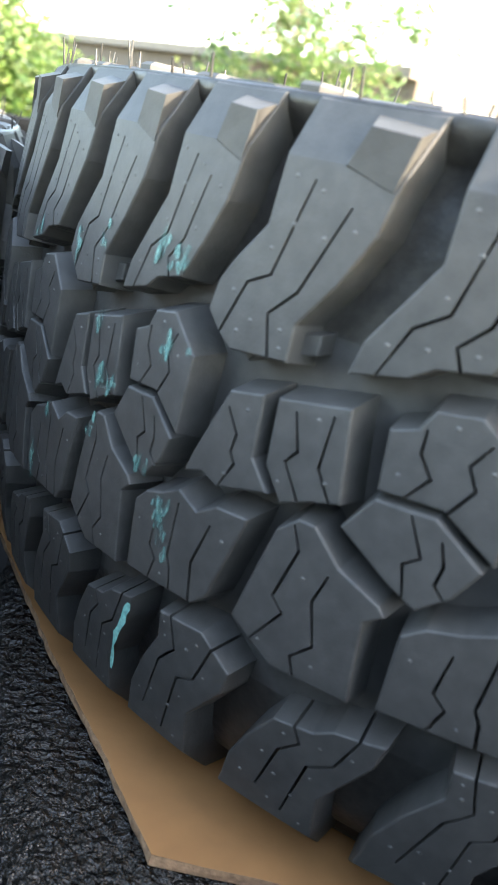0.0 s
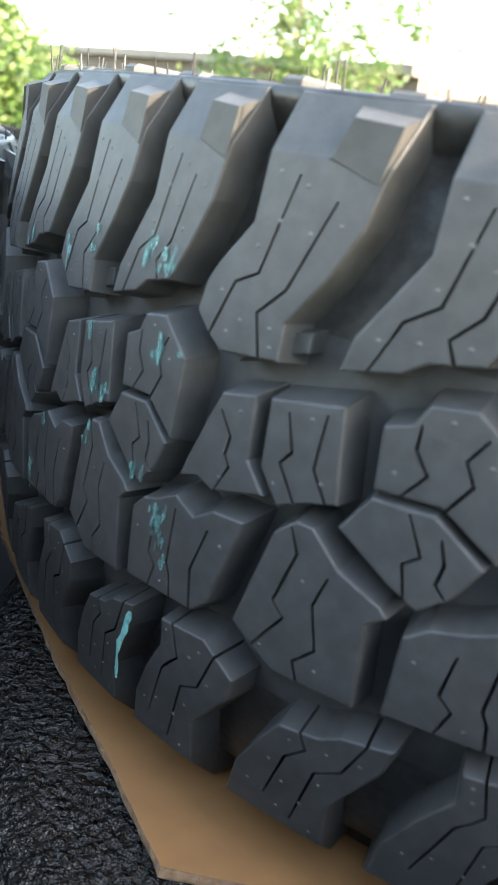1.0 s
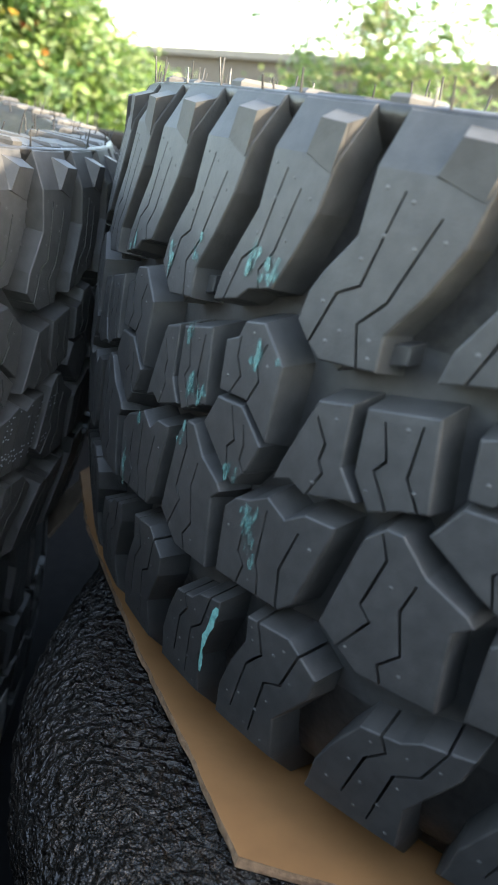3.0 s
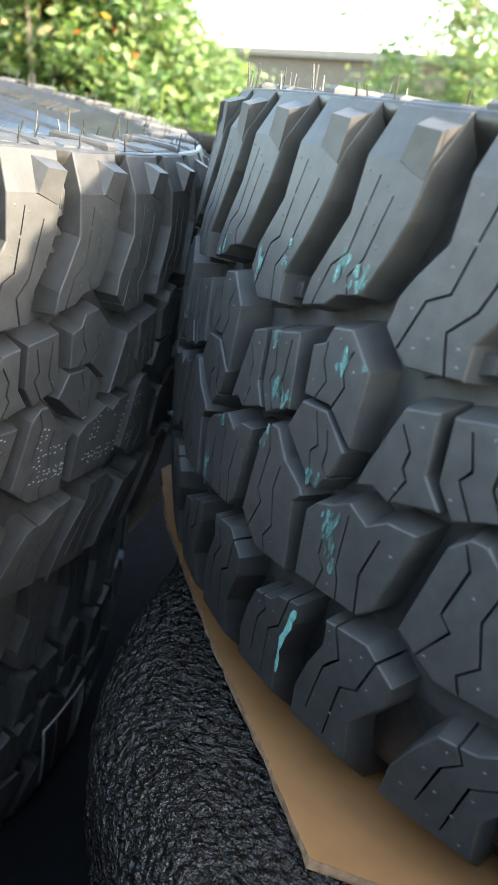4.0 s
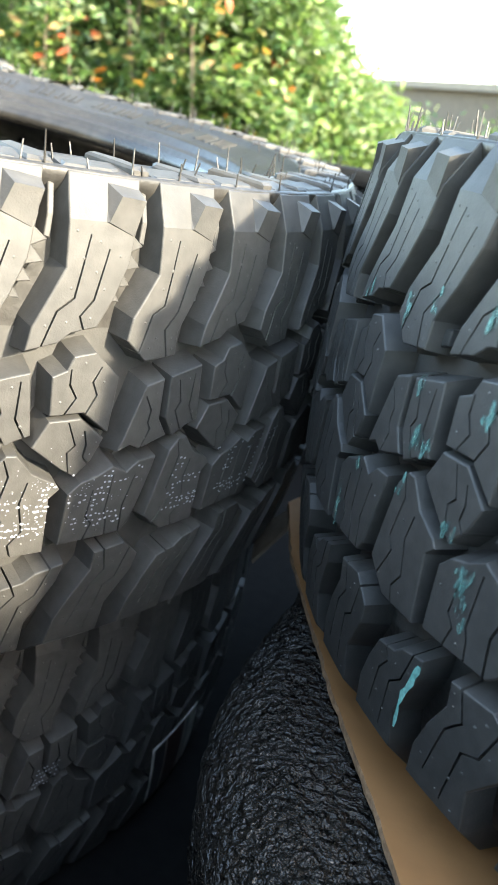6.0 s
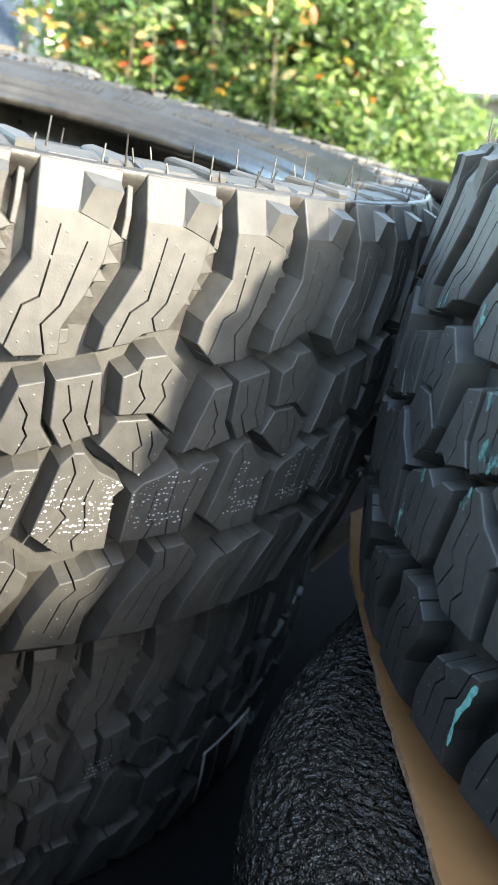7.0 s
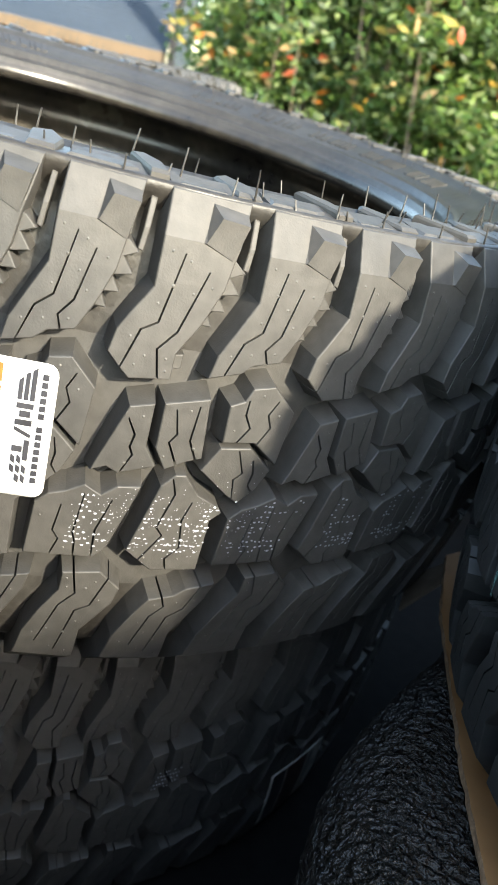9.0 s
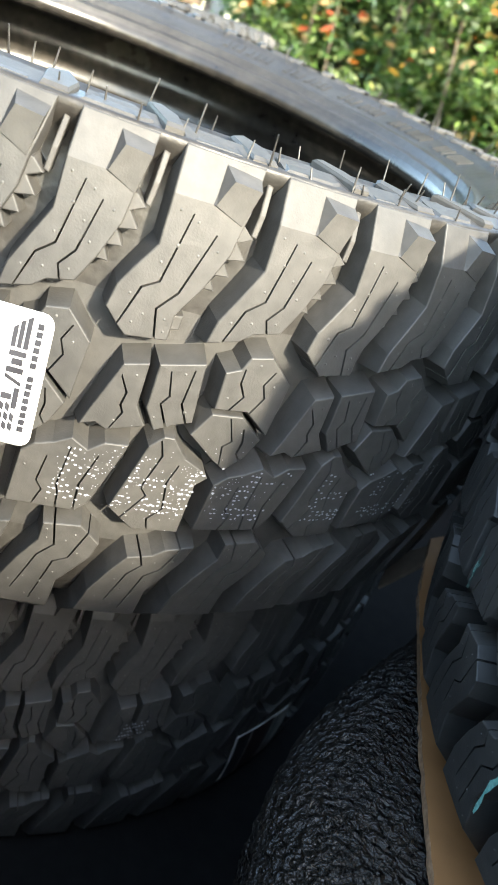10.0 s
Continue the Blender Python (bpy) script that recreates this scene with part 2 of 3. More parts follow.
BLOCK_W_SLITS = [[(25, -45.5), (28, -33), (24, -28), (26, -12)], [(38, -44.7), (37, -33), (35, -28), (37, -4)], [(47, -44), (46, -25), (51, -6)]]
NUBS_A = [(1, 122), (5, 110), (13, 118), (24, 112), (0, 96), (12, 104), (-11, 78), (-1, 80), (17, 96), (11, 82)]
NUBS_B = [(53, 121), (56, 106), (62, 118), (74, 108), (51, 97), (66, 104), (42, 80), (50, 72), (60, 72), (46, 67), (61, 66)]
NUBS_C = [(56, 42), (52, 16), (78, 48), (70, 22), (84, 28), (113, 60), (124, 50), (102, 40)]


def drum(profile, segs, close):
    """A body of revolution from (radius, height) rings."""
    bm = bmesh.new()
    rings = []
    for r, z in profile:
        rings.append([bm.verts.new((r * math.cos(2 * math.pi * i / segs), r * math.sin(2 * math.pi * i / segs), z)) for i in range(segs)])
    pairs = list(zip(rings, rings[1:])) + ([(rings[-1], rings[0])] if close else [])
    for a, b in pairs:
        for i in range(segs):
            j = (i + 1) % segs
            bm.faces.new((a[i], a[j], b[j], b[i]))
    bmesh.ops.recalc_face_normals(bm, faces=bm.faces[:])
    return bm


def turned(items):
    return [(low(o), [low(s) for s in sl], top, low(n)) for o, sl, top, n in items]


def tread_kinds(serrated):
    lug_a = [(LUG_A, LUG_A_SLITS, 0.0, NUBS_A)]
    lug_b = [(LUG_B, LUG_B_SLITS, 0.0, NUBS_B)]
    if serrated:
        lug_a += [(SAW_A, (), -0.004, ()), (RIB_A, (), -0.0065, ())]
        lug_b += [(SAW_B, (), -0.004, ()), (RIB_B, (), -0.0065, ())]
    lug_b = lug_b + [([(45, 61), (49, 56.5), (52, 60), (48, 63)], (), -0.006, ()), ([(64, 64), (70, 66), (70, 73), (64, 72)], (), -0.007, ())]
    return (("shoulder_lug", lug_a, BOSS_A), ("shoulder_lug", lug_b, BOSS_B), ("shoulder_lug", turned(lug_a[:1]), None), ("shoulder_lug", turned(lug_b[:1]), None),
            ("tread_block", [(BLOCK_P, BLOCK_P_SLITS, 0.0, NUBS_C[:2])], None), ("tread_block", [(BLOCK_Q, BLOCK_Q_SLITS, 0.0, NUBS_C[2:5])], None),
            ("tread_block", [(BLOCK_S, BLOCK_S_SLITS, 0.0, NUBS_C[5:])], None), ("tread_block", [(BLOCK_T, BLOCK_T_SLITS, 0.0, ())], None),
            ("tread_block", [(BLOCK_V, BLOCK_V_SLITS, 0.0, [(74, -40), (92, -40), (84, -8)])], None), ("tread_block", [(BLOCK_W, BLOCK_W_SLITS, 0.0, [(16, -20), (32, -38), (56, -10)])], None))


def tread_meshes(serrated, way):
    """One mesh for each block round the tyre."""
    made = []
    even = 2 * math.pi * RADIUS / PITCHES
    for name, items, boss in tread_kinds(serrated):
        for k in range(-13, PITCHES - 13):
            bm = bmesh.new()
            for outline, slits, top, nubs in items:
                block_into(bm, outline, slits, top, nubs, k * even, way)
            if boss:
                # a raised boss that carries the tread's face up over the bevelled shoulder
                def put(x, y, h):
                    return bm.verts.new(wrap(x / 1000 + k * even, y / 1000, h, way))
                base = [put(x, y, -0.0030) for x, y in boss]
                face = []
                for (x, y), (dx, dy) in zip(boss, ((4.4, 1.2), (-0.5, 0.6), (-1.2, -4.5), (4.0, -5.0))):
                    face.append(put(x + dx, y + dy, 0.0003 + 0.55 * max(0.0, (y + dy) / 1000 - 0.126)))
                for i in range(4):
                    bm.faces.new((base[i], base[(i + 1) % 4], face[(i + 1) % 4], face[i]))
                bm.faces.new(face)
            bmesh.ops.recalc_face_normals(bm, faces=bm.faces[:])
            me = bpy.data.meshes.new(name)
            bm.to_mesh(me)
            bm.free()
            me.materials.append(RUBBER)
            me.materials.append(NUB)
            made.append((name, me))
    return made


SIDE_LUGS = (([(-2, 0.3955), (26, 0.3955), (34, 0.390), (24, 0.368), (4, 0.370)], 0.0040), ([(38, 0.3955), (47, 0.3955), (46, 0.372), (37, 0.356), (30, 0.360)], 0.0065),
             ([(52, 0.3955), (78, 0.3955), (74, 0.376), (56, 0.380)], 0.0032), ([(82, 0.3955), (95, 0.3955), (97, 0.372), (88, 0.352), (78, 0.362)], 0.0050))


def side_lug_bm(pts, h):
    """A raised block on the upper sidewall, next to the shoulder."""
    bm = bmesh.new()
    base = [(u / 1000 / RADIUS, r) for u, r in pts]
    rc = sum(r for _, r in base) / len(base)
    tc = sum(t for t, _ in base) / len(base)
    rings = []
    for shrink, z in ((1.0, 0.140), (1.0, 0.1445 + h - 0.0015), (0.88, 0.1445 + h)):
        rings.append([bm.verts.new(((rc + (r - rc) * shrink) * math.cos(tc + (t - tc) * shrink), (rc + (r - rc) * shrink) * math.sin(tc + (t - tc) * shrink), z)) for t, r in base])
    n = len(base)
    for a, b in zip(rings, rings[1:]):
        for i in range(n):
            j = (i + 1) % n
            bm.faces.new((a[i], a[j], b[j], b[i]))
    bm.faces.new(rings[-1])
    bmesh.ops.recalc_face_normals(bm, faces=bm.faces[:])
    return bm


def side_bars_bm():
    """Low raised bars where the sidewall is lettered."""
    bm = bmesh.new()
    for k in range(PITCHES):
        if k % 7 > 4:
            continue
        for u0, u1, r0, r1 in ((6, 12, 0.327, 0.343), (16, 22, 0.327, 0.343), (26, 30, 0.327, 0.343), (36, 44, 0.327, 0.343), (52, 60, 0.327, 0.343), (64, 68, 0.327, 0.343), (74, 82, 0.327, 0.343)):
            ring = []
            for z in (-0.004, 0.0012):
                for u, r in ((u0, r0), (u1, r0), (u1, r1), (u0, r1)):
                    t = u / 1000 / RADIUS + k * STEP
                    ring.append(bm.verts.new((r * math.cos(t), r * math.sin(t), 0.1350 + (r - 0.327) * 0.37 + z)))
            for q in ((4, 5, 6, 7), (0, 1, 5, 4), (1, 2, 6, 5), (2, 3, 7, 6), (3, 0, 4, 7)):
                bm.faces.new([ring[i] for i in q])
    bmesh.ops.recalc_face_normals(bm, faces=bm.faces[:])
    return bm


OUTER = [(crown(v) - DEPTH, v) for v in [(-132 + 12 * k) / 1000 for k in range(23)]]
CARCASS = ([(0.373, -0.143), (0.374, -0.138), (0.374, -0.134)] + OUTER + [(0.392, 0.134), (0.397, 0.1405), (0.399, 0.146), (0.397, 0.1475), (0.385, 0.1465), (0.370, 0.1460), (0.362, 0.1450), (0.358, 0.1475), (0.353, 0.1465), (0.350, 0.1430),
            (0.340, 0.1400), (0.330, 0.1362), (0.322, 0.1325), (0.318, 0.1300), (0.316, 0.1312), (0.313, 0.1295), (0.311, 0.1245), (0.306, 0.1210), (0.304, 0.1222), (0.302, 0.1200), (0.300, 0.1150), (0.2965, 0.1110), (0.2955, 0.1050),
            (0.2985, 0.0995), (0.310, 0.1030), (0.330, 0.1090), (0.352, 0.1110), (0.370, 0.1030), (0.380, 0.0920), (0.378, 0.0880), (0.386, 0.0780), (0.3915, 0.0600), (0.3885, 0.0560), (0.3920, 0.0500), (0.3930, 0.0300), (0.3900, 0.0260), (0.3935, 0.0200), (0.394, 0.0)])
CARCASS = CARCASS + [(r, -z) for r, z in CARCASS[:0:-1] if abs(z) < 0.1495 and r < 0.372 and z >= 0 and (r, z) not in OUTER]

SHARED = {}


def shared_mesh(name):
    if name not in SHARED:
        me = bpy.data.meshes.new(name.rstrip("_0123456789"))
        if name == "carcass":
            bm = drum(CARCASS, 156, True)
            bm.to_mesh(me)
            bm.free()
            for mm in (RUBBER, RUBBER_SIDE, LINER):
                me.materials.append(mm)
            for f in me.polygons:
                r = math.hypot(f.center.x, f.center.y)
                f.use_smooth = True
                inside = r < 0.3945 and abs(f.center.z) < 0.110 and f.normal.x * f.center.x + f.normal.y * f.center.y < 0.0
                f.material_index = 2 if inside or r < 0.3005 else (1 if abs(f.center.z) > 0.06 and r < 0.4 else 0)
        else:
            bm = side_bars_bm() if name == "sidewall_lettering" else side_lug_bm(*SIDE_LUGS[int(name[-1])])
            bm.to_mesh(me)
            bm.free()
            me.materials.append(RUBBER_SIDE if name == "sidewall_lettering" else RUBBER)
        SHARED[name] = me
    return SHARED[name]


def tyre(name, centre, axis, phase, label, meshes, upper=True):
    """A tyre that lies on its side: carcass, blocks, side lugs and moulding whiskers."""
    root = new(name)
    turn = Vector((0, 0, 1)).rotation_difference(Vector(axis)).to_matrix().to_4x4()
    root.matrix_world = Matrix.Translation(centre) @ turn @ Matrix.Rotation(phase, 4, "Z")
    tagged(root, label, "tyre", "off-road tyres")
    for kind, me in [("carcass", shared_mesh("carcass"))] + meshes:
        new(kind, me).parent = root
    if upper:
        for k in range(PITCHES):
            for i in range(len(SIDE_LUGS)):
                ob = new("sidewall_lug", shared_mesh("sidewall_lug_%d" % i))
                ob.parent = root
                ob.matrix_basis = Matrix.Rotation(k * STEP, 4, "Z")
        bars = tagged(new("sidewall_lettering", shared_mesh("sidewall_lettering")), "low raised bars on the sidewall", kind="stuff")
        bars.parent = root
        rnd = random.Random(name + label)
        bm = bmesh.new()
        for k in range(PITCHES * 9):
            th = (k + rnd.uniform(-0.3, 0.3)) * STEP / 9
            r = rnd.choice((0.396, 0.397, 0.384, 0.37, 0.356, 0.345))
            length = rnd.uniform(0.009, 0.019)
            a = Vector((r * math.cos(th), r * math.sin(th), 0.143))
            b = a + Vector((rnd.uniform(-0.003, 0.003), rnd.uniform(-0.003, 0.003), length))
            rod(bm, a, b, 0.00065, 5, 0.0004)
        tagged(part("vent_flash", bm, RUBBER_SIDE, root, "thin rubber moulding whiskers"), kind="stuff")
    return root


def rod(bm, a, b, r0, n=6, r1=None):
    d = (b - a).normalized()
    s = d.orthogonal().normalized()
    t = d.cross(s)
    rings = [[bm.verts.new(c + (s * math.cos(2 * math.pi * i / n) + t * math.sin(2 * math.pi * i / n)) * r) for i in range(n)] for c, r in ((a, r0), (b, r0 if r1 is None else r1))]
    for i in range(n):
        j = (i + 1) % n
        bm.faces.new((rings[0][i], rings[0][j], rings[1][j], rings[1][i]))
    bm.faces.new(rings[0][::-1])
    bm.faces.new(rings[1])


# ---- ground and deck ----
bm = bmesh.new()
box(bm, -60, 60, -60, 60, -0.3, 0.0)
ground = part("ground", bm, material("lawn_ground", (0.060, 0.078, 0.040), 0.9, spot=(0.095, 0.085, 0.058), spot_scale=1.5, grain=20, spread=0.4, bump=0.6, bump_scale=30, bump_depth=0.03))
tagged(ground, "dry grassy ground round the truck", "ground", kind="structure")

DECK_Z = 1.15
bm = bmesh.new()
box(bm, -1.85, 0.95, -0.05, 1.42, DECK_Z - 0.06, DECK_Z, 0.008)
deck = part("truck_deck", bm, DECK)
tagged(deck, "dark steel truck deck under the stacked tyres", "deck", kind="structure")
bm = bmesh.new()
for x in (-1.6, 0.7):
    for y in (0.05, 1.15):
        box(bm, x - 0.08, x + 0.08, y - 0.08, y + 0.08, 0.0, DECK_Z - 0.058)
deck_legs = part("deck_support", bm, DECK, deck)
bm = bmesh.new()
box(bm, -1.85, 0.95, 1.44, 1.49, DECK_Z - 0.06, 1.675, 0.010)
bed_wall = part("bed_side_or_light_blocker", bm, RAIL)
bm = bmesh.new()
box(bm, -1.87, 0.97, 1.425, 1.505, 1.672, 1.70, 0.010)
rail_cap = part("rail_cap", bm, RAIL, bed_wall)
# unseen panels, added to keep low sky light off the lower tyres
for nm, q in (("bed_side_or_light_blocker", (-1.90, -1.85, -0.07, 1.49)), ("low_sky_blocker", (-1.85, 0.95, -0.12, -0.07))):
    bm = bmesh.new()
    box(bm, *q, DECK_Z - 0.06, 1.715, 0.010)
    tagged(part(nm, bm, RAIL), "unseen black panel added to keep low sky light off the tyres", "truck side", kind="structure")
# tall unseen panel, its height set so its shadow covers the lower tyre
bm = bmesh.new()
box(bm, 0.95, 1.0, -0.36, 1.42, DECK_Z - 0.06, 2.13, 0.010)
tagged(part("bed_side_or_light_blocker", bm, RAIL), "tall unseen black panel added to block the low sun", "truck side", kind="structure")
# unseen wall behind the viewpoint, added to cut sky light from front left
bm = bmesh.new()
box(bm, -1.85, -0.15, -0.74, -0.69, 0.0, 2.30, 0.02)
tagged(part("sky_blocker_wall", bm, RAIL), "unseen dark wall added behind the viewpoint to block sky light", "truck cab", kind="structure")
tagged(bed_wall, "black truck bed side with a rounded rail", "truck side", kind="structure")

# ---- tyres ----
LEFT_AXIS = Vector((0.0698, 0.0, 0.9976))
LEFT = Vector((-0.5892, 0.5277, 1.6006))
RIGHT_AXIS = Vector((-0.0064, 0.0054, 1.0))
RIGHT = Vector((0.2482, 0.6120, 1.6183))
LOWER = LEFT - LEFT_AXIS * 0.297 + Vector((-0.034, 0.0365, 0))
LEFT_WAY, RIGHT_WAY = pitch_map(0.917, 1.033), pitch_map(0.966, 1.279)
left_tread = tread_meshes(True, LEFT_WAY)
left_tyre = tyre("tyre", LEFT, LEFT_AXIS, -0.7844, "black off-road tyre with pale ink marks, stacked on another tyre", left_tread)
right_tyre = tyre("tyre", RIGHT, RIGHT_AXIS, -2.3372, "black off-road tyre with teal wax smears lying on cardboard", tread_meshes(False, RIGHT_WAY))
LOWER_WAY = pitch_map(0.80, 0.80)
lower_tyre = tyre("tyre", LOWER, LEFT_AXIS, -0.7844, "black off-road tyre in deep shade beneath another tyre", tread_meshes(True, LOWER_WAY), upper=False)
BACK_AXIS = Vector((-0.042, -0.010, 1.0)).normalized()
BACK = Vector((-1.321, 0.995, 1.168 + 0.2925 + 0.1485))
tyre("tyre", BACK, BACK_AXIS, 0.6, "black off-road tyre with sunlit sidewall behind another stack", left_tread, upper=False)
tyre("tyre", BACK - BACK_AXIS * 0.293, BACK_AXIS, 1.1, "black off-road tyre beneath another tyre at the back", left_tread, upper=False)

# ---- bundle and cardboard ----
def bundle():
    """A load wrapped in black stretch film: a rounded block with crinkled skin."""
    bm = bmesh.new()
    x0, x1, y0, y1, z0, z1, r = -0.146, 0.66, 0.12, 1.05, DECK_Z + 0.001, 1.466, 0.05
    nx, ny, nz = 230, 300, 90
    def put(p):
        c = Vector((max(x0 + r, min(x1 - r, p.x)), max(y0 + r, min(y1 - r, p.y)), max(z0 - 1, min(z1 - r, p.z))))
        d = p - c
        if d.length > 1e-6:
            p = c + d.normalized() * r
            k = d.normalized()
        else:
            k = Vector((0, 0, 1))
        q = Vector((p.x * 26, p.y * 60, p.z * 26))
        w = noise.fractal(q, 0.9, 2.1, 3) * 0.0016 + abs(noise.noise(Vector((p.x * 110, p.y * 190, p.z * 110)))) * 0.0026 + abs(noise.noise(Vector((p.x * 260, p.y * 330, p.z * 160)))) * 0.0012
        bend = max(0.0, (0.42 - p.y) / 0.17)
        p = p + Vector((0.060 * bend * bend * max(0.0, min(1.0, (0.3 - p.x) / 0.3)), 0, 0))
        low_in = 0.16 * max(0.0, 1.38 - p.z)
        return p + k * (w - 0.003) + Vector((low_in if p.x < 0.2 else -low_in, low_in if p.y < 0.6 else -low_in, 0))
    def sheet(a, u, v, nu, nv):
        g = [[bm.verts.new(put(a + u * (i / nu) + v * (j / nv))) for j in range(nv + 1)] for i in range(nu + 1)]
        for i in range(nu):
            for j in range(nv):
                bm.faces.new((g[i][j], g[i + 1][j], g[i + 1][j + 1], g[i][j + 1]))
    X, Y, Z = Vector((x1 - x0, 0, 0)), Vector((0, y1 - y0, 0)), Vector((0, 0, z1 - z0))
    o = Vector((x0, y0, z0))
    sheet(o + Z, X, Y, nx, ny)
    sheet(o + Y, -Y, Z, ny, nz)
    sheet(o, X, Z, nx, nz)
    sheet(o + X, Y, Z, ny // 4, nz // 4)
    sheet(o + X + Y, -X, Z, nx // 4, nz // 4)
    bmesh.ops.remove_doubles(bm, verts=bm.verts[:], dist=0.0004)
    bmesh.ops.recalc_face_normals(bm, faces=bm.faces[:])
    return part("wrapped_load", bm, FILM, smooth=True)


FILM = material("black_film", (0.015, 0.0135, 0.0115), 0.20, spot=(0.024, 0.020, 0.016), spot_scale=20, grain=200, spread=0.2, bump=1.0, bump_scale=190, bump_depth=0.014)
FILM.node_tree.nodes["Principled BSDF"].inputs["Specular IOR Level"].default_value = 0.5
load = bundle()
tagged(load, "bundle tightly wrapped in crinkled glossy black plastic film", "bundle")

CARD_Z = 1.471
CARD_OUTLINE = [(0.0, 0.254), (0.22, 0.242), (0.62, 0.40), (0.58, 1.0), (-0.08, 0.95), (-0.183, 0.585), (-0.150, 0.506), (-0.108, 0.432), (-0.076, 0.376), (-0.0345, 0.3115)]


def cardboard():
    bm = bmesh.new()
    poly = CARD_OUTLINE
    cx, cy = 0.2, 0.6
    rows = []
    for z in (CARD_Z - 0.0052, CARD_Z - 0.0030, CARD_Z - 0.0005, CARD_Z):
        rows.append([])
        for i, (x, y) in enumerate(poly):
            nx_, ny_ = poly[(i + 1) % len(poly)]
            for k in range(10):
                f = k / 10
                px, py = x + (nx_ - x) * f, y + (ny_ - y) * f
                w = noise.noise(Vector((px * 140, py * 140, z * 400))) * 0.0012
                dx, dy = px - cx, py - cy
                s = math.hypot(dx, dy)
                rows[-1].append(bm.verts.new((px + dx / s * w, py + dy / s * w, z)))
    n = len(rows[0])
    for a, b in zip(rows, rows[1:]):
        for i in range(n):
            j = (i + 1) % n
            f = bm.faces.new((a[i], a[j], b[j], b[i]))
            f.material_index = 1
    bm.faces.new(rows[-1])
    bm.faces.new(rows[0][::-1])
    return part("cardboard_sheet", bm, [CARD, CARD_EDGE])


card = cardboard()
tagged(card, "brown corrugated cardboard sheet lying between tyre and bundle", "cardboard")

# ---- marks, stickers ----
def on_block(u, v, reach=0.0):
    """Whether a place of the even pattern lies on the top of a block."""
    even = 2 * math.pi * RADIUS / PITCHES * 1000
    for poly in (LUG_A, LUG_B, low(LUG_A), low(LUG_B), BLOCK_P, BLOCK_Q, BLOCK_S, BLOCK_T, BLOCK_V, BLOCK_W):
        for k in range(-3, 5):
            x, inside = u - k * even, False
            for i in range(len(poly)):
                (x0, y0), (x1, y1) = poly[i - 1], poly[i]
                if (y0 > v) != (y1 > v) and x < x0 + (v - y0) / (y1 - y0) * (x1 - x0):
                    inside = not inside
            if inside:
                return True
    return False


def blot(bm, way, u, v, rx, ry, h=0.0005, n=7, rnd=None, slant=0.0):
    """A small flat blot on the tread, millimetres."""
    pts = []
    for i in range(n):
        a = 2 * math.pi * i / n
        k = 1 if rnd is None else rnd.uniform(0.7, 1.25)
        y = ry * math.sin(a) * k
        pts.append(bm.verts.new(wrap((u + rx * math.cos(a) * k + slant * y) / 1000, (v + y) / 1000, h, way)))
    bm.faces.new(pts)


rnd = random.Random(5)
bm = bmesh.new()
# dotted ink figures, worn past reading, as rows of dots
for u0, width, stroke in ((32, 22, 0), (50, 10, 1), (63, 30, 0), (84, 16, 1), (93, 10, 2), (105, 18, 0), (124, 26, 2), (178, 28, 0), (196, 14, 1), (222, 26, 2), (246, 16, 1), (262, 16, 2)):
    # each figure: a heavy foot of two dotted lines and a slanting stem, thinner towards its top
    for row in range(11):
        v0 = -34 + row * 3.3
        heavy = row < 3 or (stroke == 0 and row in (5, 6)) or (stroke == 2 and row in (8, 10))
        count = int(width / 2.5) if heavy else 3
        lean = row * (0.9 if stroke else 0.45) + (width * 0.55 if stroke == 1 and row > 2 else 0)
        for i in range(count):
            if rnd.random() < (0.30 if row < 3 else 0.36):
                continue
            u, v = u0 + i * 2.5 + lean + rnd.uniform(-0.8, 0.8), v0 + rnd.uniform(-0.8, 0.8)
            if on_block(u, v):
                blot(bm, LEFT_WAY, u, v, rnd.uniform(0.6, 1.15), rnd.uniform(0.4, 0.8), 0.0004, 6, rnd)
for _ in range(420):
    u, v = rnd.choice((rnd.uniform(30, 150), rnd.gauss(62, 8), rnd.gauss(105, 10))), rnd.gauss(-16, 12)
    if on_block(u, v):
        size = rnd.uniform(0.12, 0.38)
        blot(bm, LEFT_WAY, u, v, size, size, 0.0004, 5)
tagged(part("ink_print", bm, INK, left_tyre, "pale dotted ink marks across the tread"), kind="stuff")
bm = bmesh.new()
for row in range(5):
    for i in range(8):
        if rnd.random() < 0.85:
            blot(bm, LOWER_WAY, 156 + i * 2.3 + row * 0.8, 13 + row * 4 + i * 0.3, 0.8, 0.7, 0.0004, 6, rnd)
tagged(part("ink_print", bm, INK, lower_tyre, "pale dotted ink marks across the tread"), kind="stuff")

# teal wax smears
SMEARS = ((30, 56, 3.0, 4.5, 0.1), (12, 84, 6.5, 5.5, 0.0), (1, 85, 4.5, 7.0, 0.3), (-39, 83, 5, 7, 0.2), (-64, 50, 2.5, 3.2, 0.0), (-108, 73, 5, 3, 0.0), (-97, 65, 4, 2.5, 0.0),
          (-25, 27, 3.5, 6, 0.2), (-13, 34, 2, 9, 0.1), (-19, 26, 4, 3, 0.0), (-27, 6, 5, 6, -0.3), (13, 1, 5, 4, -0.8), (29, -20, 2.6, 15, -0.35), (26, -8, 6, 2.2, 0.0), (-69, -2, 5, 3.5, 0.0),
          (-138, 3, 3, 8, 0.0), (-84, -33, 3, 12, 0.0), (-61, 75, 2.5, 9, 0.0), (16, 52, 3, 6, 0.2), (-30, 50, 2, 6, 0.3))
bm = bmesh.new()
